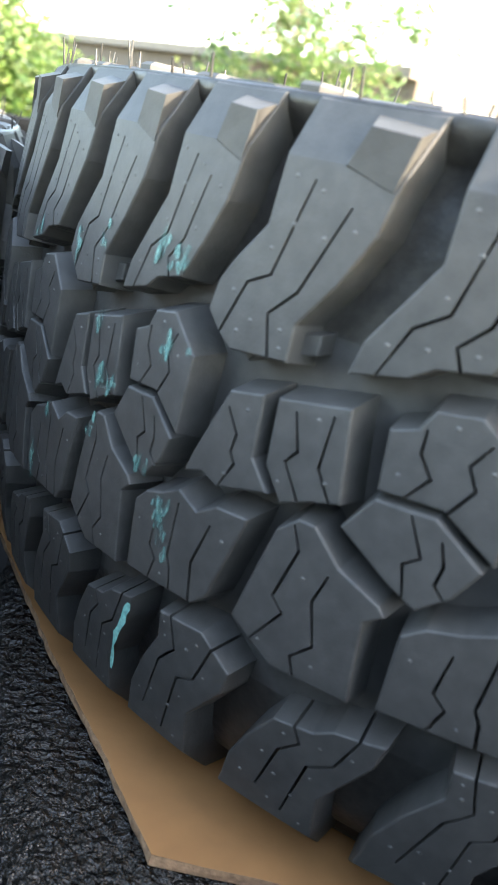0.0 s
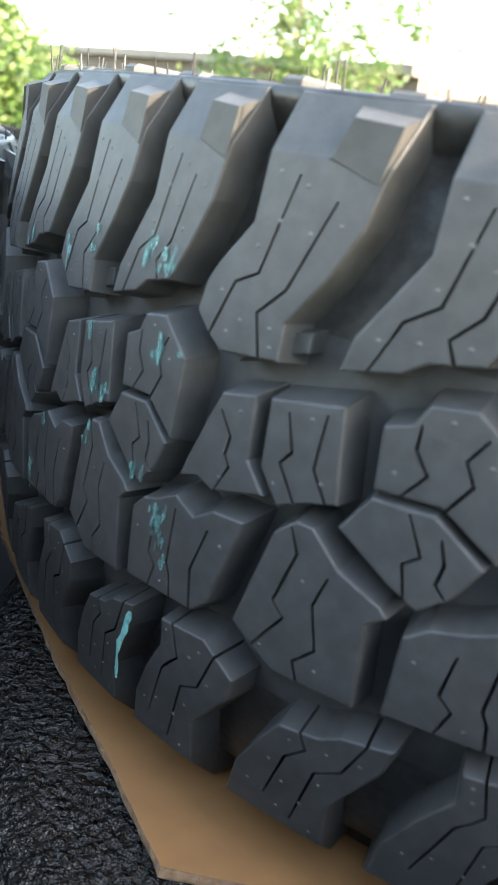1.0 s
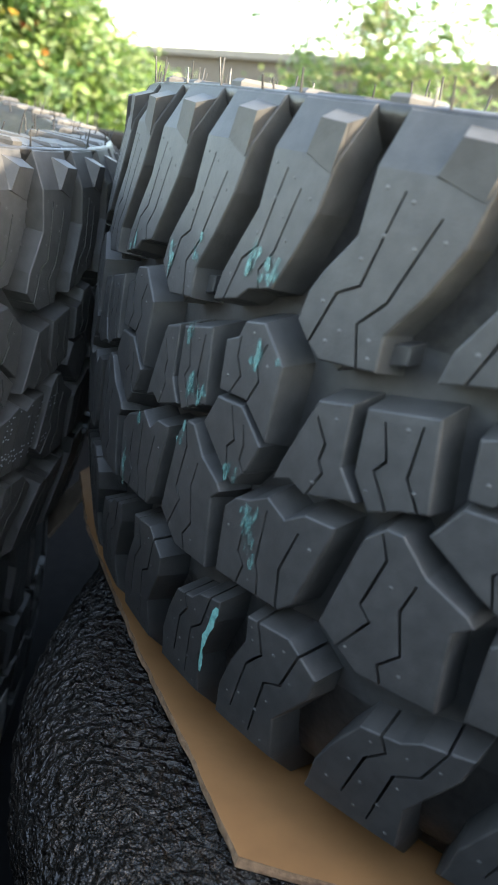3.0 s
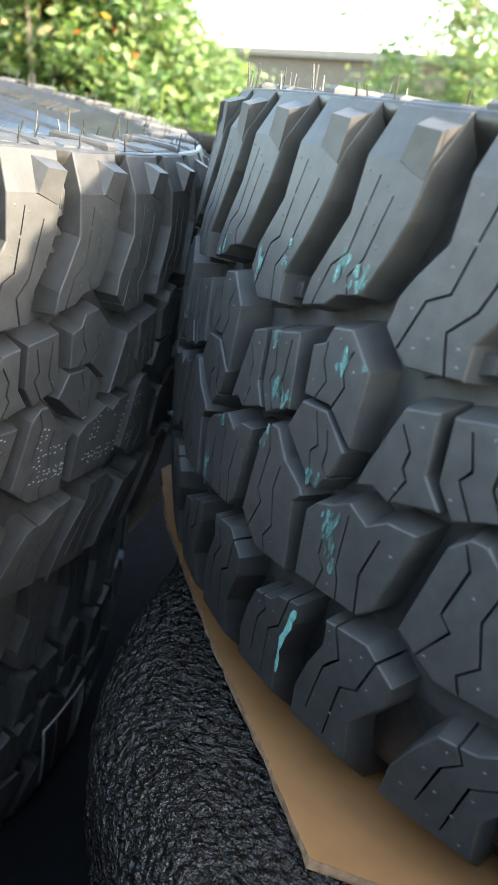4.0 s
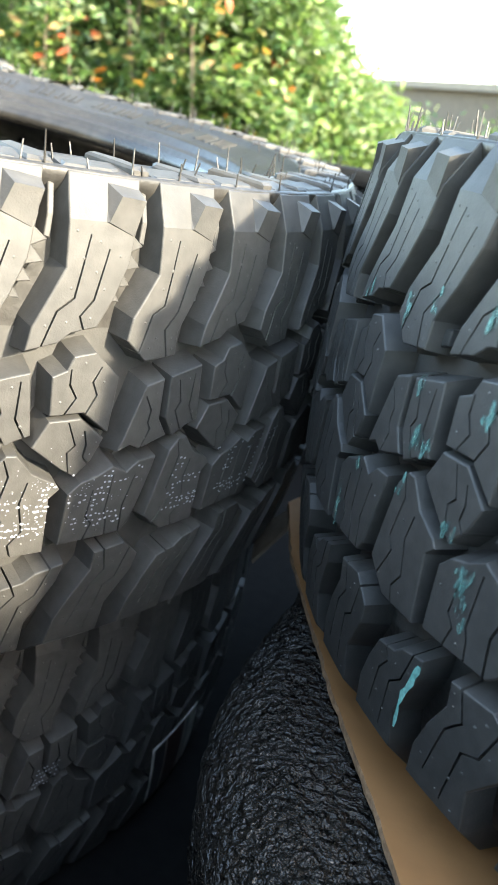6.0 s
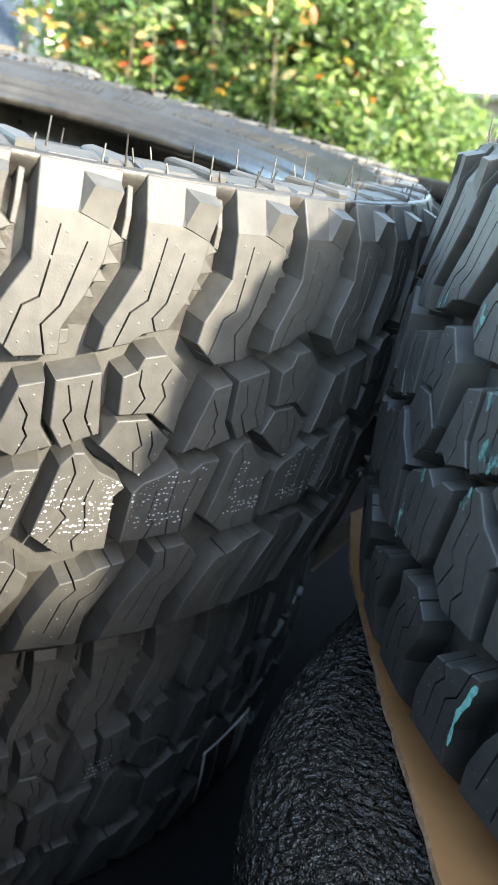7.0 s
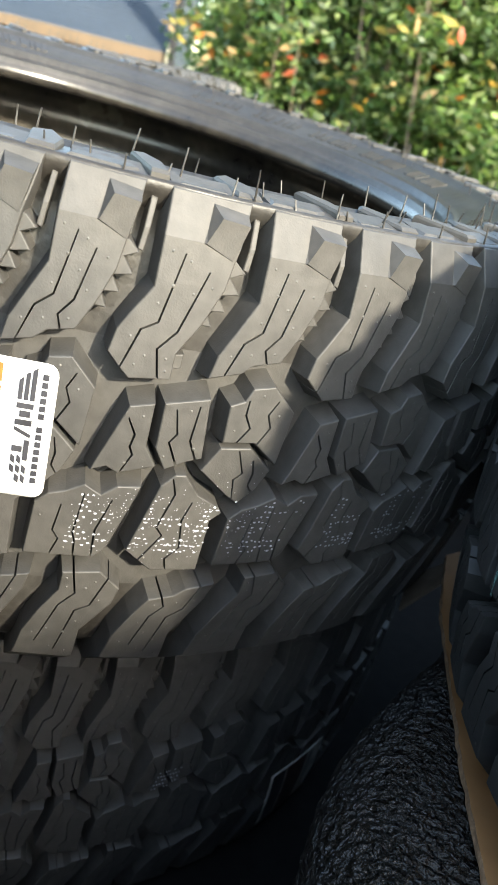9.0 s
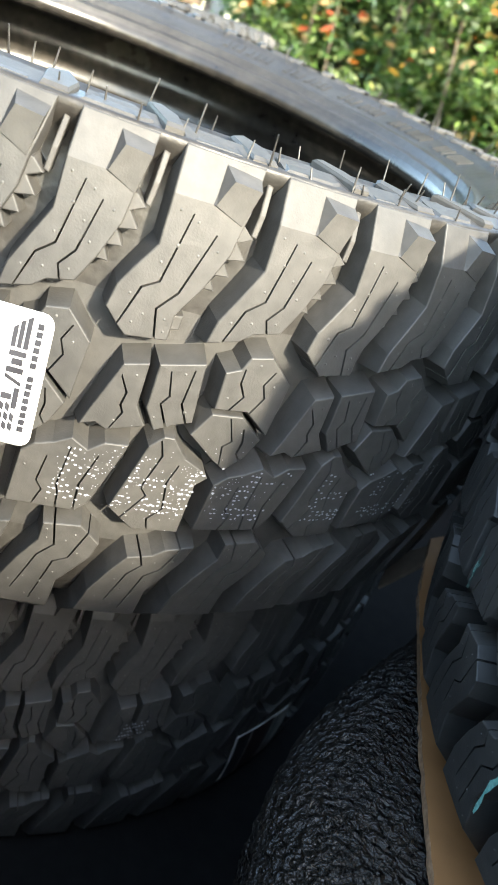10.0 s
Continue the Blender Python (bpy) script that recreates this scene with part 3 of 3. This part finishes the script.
for u, v, rx, ry, slant in SMEARS:
    for _ in range(int(4 + rx * ry * 0.35)):
        y = rnd.uniform(-0.8, 0.8) * ry
        x = rnd.gauss(0, 0.4) * rx + slant * y
        if on_block(u + x, v + y):
            blot(bm, RIGHT_WAY, u + x, v + y, rnd.uniform(0.8, 2.0), rnd.uniform(1.6, 4.0), rnd.uniform(0.0003, 0.0009), 9, rnd, 0.2)
tagged(part("wax_film", bm, TEAL, right_tyre, "teal wax smears on the tread"), kind="stuff")
bm = bmesh.new()
line = [(15.5, -61, 2.2), (15, -64, 4.2), (13, -68, 3.4), (12, -72, 4.2), (10, -77, 2.6), (8, -81, 3.6), (7, -85, 2.4), (5.5, -89, 1.2), (5.8, -93, 2.6), (5, -98, 2.8), (4, -103, 1.2)]
left_side, right_side = [], []
for u, v, w in line:
    left_side.append(bm.verts.new(wrap((u - w / 2 + rnd.uniform(-0.4, 0.4)) / 1000, v / 1000, 0.0007, RIGHT_WAY)))
    right_side.append(bm.verts.new(wrap((u + w / 2 + rnd.uniform(-0.4, 0.4)) / 1000, v / 1000, 0.0007, RIGHT_WAY)))
for i in range(len(line) - 1):
    bm.faces.new((left_side[i], right_side[i], right_side[i + 1], left_side[i + 1]))
part("wax_streak", bm, WAX, right_tyre, "bright teal wax streak")


class Sheet:
    """A sticker bent over the blocks: s runs down it, t from its right edge to the left, in millimetres."""
    def __init__(self, way, u, v, lean, h):
        self.way, self.u, self.v, self.lean, self.h = way, u, v, lean, h

    def at(self, s, t, lift=0.0):
        return wrap((self.u - t + self.lean * s) / 1000, (self.v - s - self.lean * t * 0.5) / 1000, self.h + lift, self.way)

    def patch(self, bm, corners, lift, n=8):
        (s0, t0), (s1, t1), (s2, t2), (s3, t3) = corners
        g = []
        for i in range(n + 1):
            a = i / n
            row = []
            for j in range(n + 1):
                b = j / n
                s = (s0 * (1 - a) + s1 * a) * (1 - b) + (s3 * (1 - a) + s2 * a) * b
                t = (t0 * (1 - a) + t1 * a) * (1 - b) + (t3 * (1 - a) + t2 * a) * b
                row.append(bm.verts.new(self.at(s, t, lift)))
            g.append(row)
        for i in range(n):
            for j in range(n):
                bm.faces.new((g[i][j], g[i + 1][j], g[i + 1][j + 1], g[i][j + 1]))


def writing(text, size, sheet, s, t, lift):
    """Lettering that runs down a sheet."""
    cu = bpy.data.curves.new("lettering", "FONT")
    cu.body, cu.size = text, size
    ob = bpy.data.objects.new("lettering", cu)
    me = ob.to_mesh()
    bm = bmesh.new()
    bm.from_mesh(me)
    ob.to_mesh_clear()
    for v in bm.verts:
        v.co = sheet.at(s + v.co.x, t - v.co.y, lift)
    bpy.data.objects.remove(ob)
    return bm


label_sheet = Sheet(LEFT_WAY, 12.0, 60.0, 0.05, 0.0010)
bm = bmesh.new()
ROUND, LONG, WIDE = 6.0, 70.0, 72.0
grid = []
for i in range(25):
    row = []
    for j in range(25):
        q = [LONG * i / 24, WIDE * j / 24]
        dx = [(q[0] - min(max(q[0], ROUND), LONG - ROUND)) / ROUND, (q[1] - min(max(q[1], ROUND), WIDE - ROUND)) / ROUND]
        s = q[0] - dx[0] * ROUND + dx[0] * ROUND * math.sqrt(1 - dx[1] ** 2 / 2)
        t = q[1] - dx[1] * ROUND + dx[1] * ROUND * math.sqrt(1 - dx[0] ** 2 / 2)
        row.append(bm.verts.new(label_sheet.at(s, t)))
    grid.append(row)
for i in range(24):
    for j in range(24):
        bm.faces.new((grid[i][j], grid[i + 1][j], grid[i + 1][j + 1], grid[i][j + 1]))
bmesh.ops.recalc_face_normals(bm, faces=bm.faces[:])
sticker = part("tread_sticker", bm, PAPER, None, smooth=True)
sticker.matrix_world = left_tyre.matrix_world.copy()
sticker.modifiers.new("thickness", "SOLIDIFY").thickness = 0.0003
tagged(sticker, "white paper sticker with black and orange print on tyre tread", "sticker")


def printed(name, patches, mat):
    for c in patches:
        bm = bmesh.new()
        label_sheet.patch(bm, c, 0.0006, 4)
        part(name, bm, mat, sticker)


printed("printed_bar", [((5 + 3.9 * k + (3 if k > 5 else 0), 7.6), (8.0 + 3.9 * k + (3 if k > 5 else 0), 7.6), (8.0 + 3.9 * k + (3 if k > 5 else 0), 4.6), (5 + 3.9 * k + (3 if k > 5 else 0), 4.6)) for k in range(14)], PRINT_BLACK)
# the logo as plain shapes: three long stripes, blocks with a slash, short slanting bars
printed("logo_stripe", [((9 + 0.5, 18.6), (19, 18.6), (19, 16.4), (7.5, 16.4)), ((6, 15.6), (19, 15.6), (19, 13.4), (4.8, 13.4)), ((4, 12.6), (19, 12.6), (19, 10.2), (2.6, 10.2))], PRINT_BLACK)
printed("logo_block", [((20.5, 18.6), (23.3, 18.6), (23.3, 10.2), (20.5, 10.2)), ((24.3, 16.8), (27.6, 16.8), (27.6, 11.4), (24.3, 11.4)), ((28.8, 18.6), (31.8, 18.6), (31.8, 10.2), (28.8, 10.2)), ((32.5, 18.6), (34.5, 18.6), (38, 10.2), (36, 10.2)),
                       ((39, 12.8), (50, 12.8), (50, 10.2), (39, 10.2)), ((42.5, 18.6), (45.8, 18.6), (45.8, 13.4), (42.5, 13.4))], PRINT_BLACK)
printed("logo_stripe", [((47 + 5.2 * k, 18.6 - 3 * j), (50.8 + 5.2 * k, 18.6 - 3 * j), (52.4 + 5.2 * k, 16.4 - 3 * j), (48.6 + 5.2 * k, 16.4 - 3 * j)) for j in range(3) for k in range(3 if j else 2) if not (j == 2 and k == 0)], PRINT_BLACK)
printed("orange_bar", [((3, 35), (12, 35), (12, 27), (3, 27)), ((14, 35), (20, 35), (20, 27), (14, 27)), ((22, 35), (30, 35), (30, 27), (22, 27)), ((36, 35), (44, 35), (44, 27), (36, 27)), ((46, 35), (54, 35), (54, 27), (46, 27)), ((56, 35), (66, 35), (66, 27), (56, 27))], PRINT_ORANGE)
part("lettering", writing("TIRES & WHEELS", 3.3, label_sheet, 14, 23.2, 0.0007), PRINT_GREY, sticker)

# a printed label on the lower tyre
low_sheet = Sheet(LOWER_WAY, 348.0, -15.0, 0.24, 0.0012)
bm = bmesh.new()
low_sheet.patch(bm, ((0, 0), (85, 0), (85, 68), (0, 68)), 0.0, 16)
# mottled paper, greyer than that of the tread sticker
low_label = part("paper_label", bm, material("greyer_paper", (0.55, 0.54, 0.51), 0.5, spot=(0.40, 0.39, 0.36), spot_scale=40, bump=0.05), None, smooth=True)
low_label.matrix_world = lower_tyre.matrix_world.copy()
low_label.modifiers.new("thickness", "SOLIDIFY").thickness = 0.0003
tagged(low_label, "printed paper label on the shaded lower tyre", "label")
for c, mat in ((((3, 65), (82, 65), (82, 50), (3, 50)), PRINT_BLACK), (((3, 48), (82, 48), (82, 22), (3, 22)), PRINT_RED), (((6, 18), (70, 18), (70, 13), (6, 13)), PRINT_GREY)):
    bm = bmesh.new()
    low_sheet.patch(bm, c, 0.0006, 6)
    part("printed_bar", bm, mat, low_label)

# a torn flap of the cardboard, bent down beside the stack
bm = bmesh.new()
flap = [Vector((-0.170, 0.553, 1.466)), Vector((-0.181, 0.582, 1.466)), Vector((-0.203, 0.575, 1.442)), Vector((-0.193, 0.548, 1.428))]
off = Vector((0.0015, 0.0008, -0.002))
ring = [bm.verts.new(q) for q in flap] + [bm.verts.new(q + off) for q in flap]
for q in ((0, 1, 2, 3), (7, 6, 5, 4), (0, 4, 5, 1), (1, 5, 6, 2), (2, 6, 7, 3), (3, 7, 4, 0)):
    bm.faces.new([ring[i] for i in q])
# a darker, greyer brown than the sheet
part("torn_flap", bm, material("grey_brown_cardboard", (0.09, 0.065, 0.045), 0.9), card, "torn flap bent down")

# ---- background ----
def aim(az, el, dist):
    """A place at that bearing and height angle from where the camera stands."""
    a, e = radians(az), radians(el)
    return Vector((-0.01 + dist * math.cos(a), dist * math.sin(a), 1.757 + dist * math.tan(e)))


def leaf_material(name, colours):
    m = material(name, colours[0], 0.45, bump=0)
    n, l = m.node_tree.nodes, m.node_tree.links
    geo, ramp = n.new("ShaderNodeNewGeometry"), n.new("ShaderNodeValToRGB")
    ramp.color_ramp.interpolation = "CONSTANT"
    els = ramp.color_ramp.elements
    while len(els) < len(colours):
        els.new(0.5)
    for i, c in enumerate(colours):
        els[i].position = i / len(colours)
        els[i].color = (*c, 1)
    l.new(geo.outputs["Random Per Island"], ramp.inputs["Fac"])
    b = n["Principled BSDF"]
    l.new(ramp.outputs["Color"], b.inputs["Base Color"])
    tr, mix = n.new("ShaderNodeBsdfTranslucent"), n.new("ShaderNodeMixShader")
    mix.inputs["Fac"].default_value = 0.4
    l.new(ramp.outputs["Color"], tr.inputs["Color"])
    l.new(b.outputs["BSDF"], mix.inputs[1])
    l.new(tr.outputs["BSDF"], mix.inputs[2])
    l.new(mix.outputs["Shader"], n["Material Output"].inputs["Surface"])
    return m


LEAVES = leaf_material("hedge_leaves", [(0.054, 0.109, 0.026), (0.091, 0.157, 0.036), (0.157, 0.230, 0.054), (0.067, 0.133, 0.032), (0.182, 0.230, 0.091), (0.043, 0.078, 0.024), (0.121, 0.194, 0.048), (0.157, 0.199, 0.085)])
WARM = leaf_material("orange_leaves", [(0.36, 0.13, 0.025), (0.38, 0.22, 0.04), (0.28, 0.23, 0.05), (0.36, 0.08, 0.025), (0.18, 0.19, 0.045), (0.40, 0.26, 0.12)])
PALE = leaf_material("pale_leaves", [(0.10, 0.17, 0.05), (0.15, 0.21, 0.07), (0.07, 0.13, 0.04), (0.20, 0.23, 0.09)])
BARK = material("bark", (0.13, 0.10, 0.07), 0.9, bump=0.6, bump_scale=40, bump_depth=0.01)


def leaves_into(bm, rnd, centre, spread, count, size):
    for _ in range(count):
        p = centre + Vector((rnd.gauss(0, spread), rnd.gauss(0, spread), rnd.gauss(0, spread * 0.8)))
        s = size * rnd.uniform(0.6, 1.3)
        a = Vector((rnd.uniform(-1, 1), rnd.uniform(-1, 1), rnd.uniform(-0.6, 0.6))).normalized()
        b = a.cross(Vector((rnd.uniform(-1, 1), rnd.uniform(-1, 1), rnd.uniform(-1, 1)))).normalized()
        c = a.cross(b) * s * 0.12
        bm.faces.new([bm.verts.new(q) for q in (p - a * s, p - a * s * 0.2 + b * s * 0.42 + c, p + a * s * 0.5 + b * s * 0.34 + c, p + a * s * 1.1, p + a * s * 0.5 - b * s * 0.34 + c, p - a * s * 0.2 - b * s * 0.42 + c)])


def shrub(name, base, clumps, rnd, leaf, per_clump, size, mat, label, category, warm=()):
    """A plant: stems that part upwards, and clumps of leaves at the ends of twigs."""
    root = new(name)
    root.location = base
    stems = bmesh.new()
    crown_bm = bmesh.new()
    for c, spread in clumps:
        mid = Vector((c.x * 0.45 + rnd.uniform(-0.1, 0.1), c.y * 0.45, c.z * rnd.uniform(0.45, 0.6)))
        if rnd.random() < 0.85:
            leaves_into(crown_bm, rnd, c, spread, per_clump, size)
            continue
        rod(stems, Vector((rnd.uniform(-0.08, 0.08), rnd.uniform(-0.08, 0.08), 0)), mid, 0.012, 6, 0.008)
        rod(stems, mid, c, 0.007, 5, 0.002)
        leaves_into(crown_bm, rnd, c, spread, per_clump, size)
    part("stem", stems, BARK, root)
    tagged(part("foliage", crown_bm, mat, root), kind="stuff")
    if warm:
        wb = bmesh.new()
        for c, spread, count in warm:
            leaves_into(wb, rnd, c, spread, count, size * 1.3)
        tagged(part("coloured_leaves", wb, WARM, root, "orange and yellow leaves"), kind="stuff")
    return tagged(root, label, category)


def hedge_limit(az):
    """Height to which the hedge grows at a bearing; it slopes down to its open end."""
    knots = ((101.5, 1.76), (103.0, 1.84), (106.3, 1.90), (108.3, 2.03), (110.5, 2.18), (111.5, 2.55), (113.0, 4.0), (180.0, 4.0))
    for (a0, h0), (a1, h1) in zip(knots, knots[1:]):
        if a0 <= az <= a1:
            return h0 + (h1 - h0) * (az - a0) / (a1 - a0)
    return 0.0


rnd = random.Random(11)
# a hedge of single shrubs in a row behind the truck
for i, az in enumerate((130.9, 127.4, 123.2, 119, 115.7, 112.6, 110, 107.6, 105.6)):
    dist = 3.4 + rnd.uniform(-0.2, 0.3)
    top = (3.6, 3.8, 3.8, 3.7, 3.5, 3.2, 2.6, 2.25, 2.1)[i]
    base = aim(az, 0, dist)
    base.z = 0
    clumps, warm = [], []
    for k in range(185):
        h = rnd.uniform(0.7, top)
        wide = 0.15 * (1.0 if h < top * 0.7 else 1.5 * (1.02 - h / top) + 0.3)
        c = Vector((rnd.gauss(0, wide), rnd.gauss(0, 0.3), h))
        spread = rnd.uniform(0.035, 0.085)
        at = base + c
        here = math.degrees(math.atan2(at.y, at.x + 0.01))
        if 1.757 + (h + spread - 1.757) * 3.4 / math.hypot(at.x, at.y) > hedge_limit(here) or here > 131.35:
            continue
        clumps.append((c, spread))
        if 115 < az < 140 and rnd.random() < 0.25 and 1.5 < h < 2.4:
            warm.append((c + Vector((0.14, -0.28, 0)), 0.05, rnd.randint(7, 17)))
    shrub("hedge_shrub", base, clumps, rnd, None, 180, 0.0175, LEAVES, "dense leafy green hedge shrub with orange tints" if warm else "dense leafy green hedge shrub", "shrub", warm)

# a looser row of shrubs behind it
for az in (130.4, 126.0, 121.5, 117.0):
    base = aim(az, 0, 4.5)
    base.z = 0
    clumps = []
    for k in range(150):
        c = Vector((rnd.gauss(0, 0.2), rnd.gauss(0, 0.25), rnd.uniform(1.2, 3.6)))
        at = base + c
        if math.degrees(math.atan2(at.y, at.x + 0.01)) < 131.0:
            clumps.append((c, rnd.uniform(0.06, 0.12)))
    shrub("hedge_shrub", base, clumps, rnd, None, 110, 0.027, LEAVES, "leafy green shrub behind the hedge", "shrub")

# a small tree further back
base = aim(90.5, 0, 7.0)
base.z = 0
clumps = []
for k in range(150):
    h = rnd.uniform(1.5, 3.4)
    wide = 0.56 * math.sqrt(max(0.05, 1 - ((h - 2.1) / 1.4) ** 2))
    clumps.append((Vector((rnd.gauss(0, wide), rnd.gauss(0, 0.4), h)), rnd.uniform(0.06, 0.13)))
tree = shrub("small_tree", base, clumps, rnd, None, 58, 0.036, PALE, "small light-green tree with loose open crown", "tree")
bm = bmesh.new()
rod(bm, Vector((0, 0, 0)), Vector((0.03, 0, 1.6)), 0.07, 10, 0.045)
rod(bm, Vector((0.03, 0, 1.6)), Vector((-0.05, 0.02, 2.9)), 0.045, 8, 0.012)
part("trunk", bm, BARK, tree)

# long brown building behind, in its own shade
def wall_box(bm, a, b, z0, z1, thick):
    d = (b - a)
    d.z = 0
    n = Vector((d.y, -d.x, 0)).normalized() * thick
    vs = [bm.verts.new(c) for c in [Vector((p.x, p.y, z)) + o for z in (z0, z1) for o in (Vector(), n) for p in (a, b)]]
    for q in ((0, 1, 3, 2), (4, 6, 7, 5), (0, 4, 5, 1), (1, 5, 7, 3), (3, 7, 6, 2), (2, 6, 4, 0)):
        bm.faces.new([vs[i] for i in q])


BROWN = material("brown_cladding", (0.085, 0.062, 0.047), 0.8, spot=(0.11, 0.082, 0.062), spot_scale=1.2, grain=14, spread=0.15, bump=0.3, bump_scale=30, bump_depth=0.01)
TRIM = material("roof_trim", (0.14, 0.11, 0.085), 0.7, bump=0.1)
CREAM = material("cream_render", (0.72, 0.66, 0.56), 0.8, spot=(0.66, 0.58, 0.48), spot_scale=0.8, grain=10, spread=0.1, bump=0.2, bump_scale=40, bump_depth=0.01)
PANEL = material("grey_panel", (0.14, 0.125, 0.11), 0.7, bump=0.1)
GAP = material("dark_opening", (0.03, 0.028, 0.026), 0.6, bump=0)

p0, p1 = Vector((-5.9, 15.8, 0)), Vector((1.05, 8.3, 0))
way = (p1 - p0).normalized()
face = Vector((way.y, -way.x, 0)) * -1
if face.y > 0:
    face = -face
shed = new("brown_shed")
bm = bmesh.new()
wall_box(bm, p0, p1, 0, 2.46, -0.25 if Vector((way.y, -way.x, 0)).y < 0 else 0.25)
part("wall", bm, BROWN, shed)
bm = bmesh.new()
wall_box(bm, p0 + face * 0.12, p1 + face * 0.12, 2.46, 2.56, -0.5 if Vector((way.y, -way.x, 0)).y < 0 else 0.5)
part("roof_edge", bm, TRIM, shed)
L_ = (p1 - p0).length
for f0, f1, mat, nm in ((0.10, 0.20, PANEL, "door_panel"), (0.30, 0.42, PANEL, "door_panel"), (0.44, 0.50, GAP, "window"), (0.60, 0.72, PANEL, "door_panel"), (0.78, 0.84, GAP, "window")):
    bm = bmesh.new()
    a, b = p0 + way * L_ * f0 + face * 0.03, p0 + way * L_ * f1 + face * 0.03
    wall_box(bm, a, b, 0.3, 2.05, -0.05 if Vector((way.y, -way.x, 0)).y < 0 else 0.05)
    part(nm, bm, mat, shed)
tagged(shed, "long low brown clad shed with grey door panels", "shed")

house = new("cream_house")
bm = bmesh.new()
q0, q1 = Vector((1.1, 9.6, 0)), Vector((7.5, 11.0, 0))
wall_box(bm, q0, q1, 0, 2.35, 0.3)
part("wall", bm, CREAM, house)
bm = bmesh.new()
wall_box(bm, q0 + Vector((-0.2, -0.3, 0)), q1 + Vector((0.2, -0.3, 0)), 2.35, 2.5, -0.8)
part("roof_edge", bm, TRIM, house)
tagged(house, "pale cream rendered house in bright sun", "house")

# house with a blue-grey corrugated roof, its eaves at eye level
ROOF = material("blue_grey_roof", (0.046, 0.062, 0.086), 0.8, metal=0.0, spot=(0.054, 0.071, 0.097), spot_scale=1.0, grain=20, spread=0.08, bump=0.05)
ROOF.node_tree.nodes["Principled BSDF"].inputs["Specular IOR Level"].default_value = 0.15
# fascia and corner colours are set darker to stand in for the house's shade
FASCIA = material("tan_fascia", (0.085, 0.056, 0.032), 0.7, bump=0.1)
BRICK = material("orange_brick", (0.10, 0.058, 0.032), 0.85, spot=(0.08, 0.046, 0.026), spot_scale=3, grain=30, spread=0.2, bump=0.4, bump_scale=60, bump_depth=0.01)
BLACK_TRIM = material("black_barge_board", (0.004, 0.004, 0.005), 0.8, bump=0.1)
e1, e0 = aim(133.4, 0.0, 9.0), aim(152, 0.0, 9.6)
along = (e0 - e1)
along.z = 0
along.normalize()
back = Vector((along.y, -along.x, 0))
if back.y < 0:
    back = -back
cottage = new("corrugated_roof_house")
EAVE = 1.865
bm = bmesh.new()
length, run, rise, waves = 4.2, 4.0, 1.9, 12
prev = None
for i in range(waves + 1):
    s = length * i / waves
    zz = 0.0
    a = Vector((e1.x, e1.y, EAVE + 0.03 + zz)) + along * s
    b = a + back * run + Vector((0, 0, rise))
    cur = (bm.verts.new(a), bm.verts.new(b), bm.verts.new(b - Vector((0, 0, 0.03))), bm.verts.new(a - Vector((0, 0, 0.03))))
    if prev:
        for j in range(4):
            bm.faces.new((prev[j], cur[j], cur[(j + 1) % 4], prev[(j + 1) % 4]))
    prev = cur
bmesh.ops.recalc_face_normals(bm, faces=bm.faces[:])
part("roof", bm, ROOF, cottage, "blue-grey corrugated metal roof")
bm = bmesh.new()
for i in range(44):
    s = run * (i + 0.3) / 44
    a = Vector((e1.x, e1.y, EAVE + 0.055 + rise * s / run)) + back * s
    rod(bm, a, a + along * length, 0.012, 5)
part("roof_ribs", bm, ROOF, cottage)
for nm, mat, k0, k1, lab in (("corner_post", BLACK_TRIM, -0.085, -0.01, "black corner post"), ("corner_board", material("pale_blue_board", (0.022, 0.034, 0.045), 0.5, bump=0.1), -0.235, -0.085, "pale blue corner board")):
    bm = bmesh.new()
    a = Vector((e1.x, e1.y, 0)) - back * 0.10
    wall_box(bm, a + along * k0, a + along * k1, 0.0, 4.2, 0.06)
    part(nm, bm, mat, cottage, lab)
bm = bmesh.new()
f0 = Vector((e1.x, e1.y, 0)) - back * 0.02
wall_box(bm, f0, f0 + along * length, EAVE - 0.09, EAVE + 0.02, 0.04)
part("fascia", bm, FASCIA, cottage)
bm = bmesh.new()
w0 = Vector((e1.x, e1.y, 0)) + back * 0.35 + along * 0.1
wall_box(bm, w0, w0 + along * (length - 0.2), 0, EAVE + 0.10, -0.2)
part("wall", bm, BRICK, cottage)
for k in (0.2, 1.1, 2.0, 2.9):
    bm = bmesh.new()
    c = Vector((e1.x, e1.y, 0)) + back * 0.08 + along * k
    box(bm, c.x - 0.05, c.x + 0.05, c.y - 0.05, c.y + 0.05, 0, EAVE - 0.121)
    part("post", bm, FASCIA, cottage)
for k in (0.35, 1.25, 2.15, 3.05):
    bm = bmesh.new()
    c = Vector((e1.x, e1.y, 0)) + back * 0.30 + along * k
    wall_box(bm, c, c + along * 0.6, 0.7, EAVE - 0.03, 0.04)
    part("window", bm, GAP, cottage)
tagged(cottage, "brick house with blue-grey corrugated roof and tan fascia", "house")
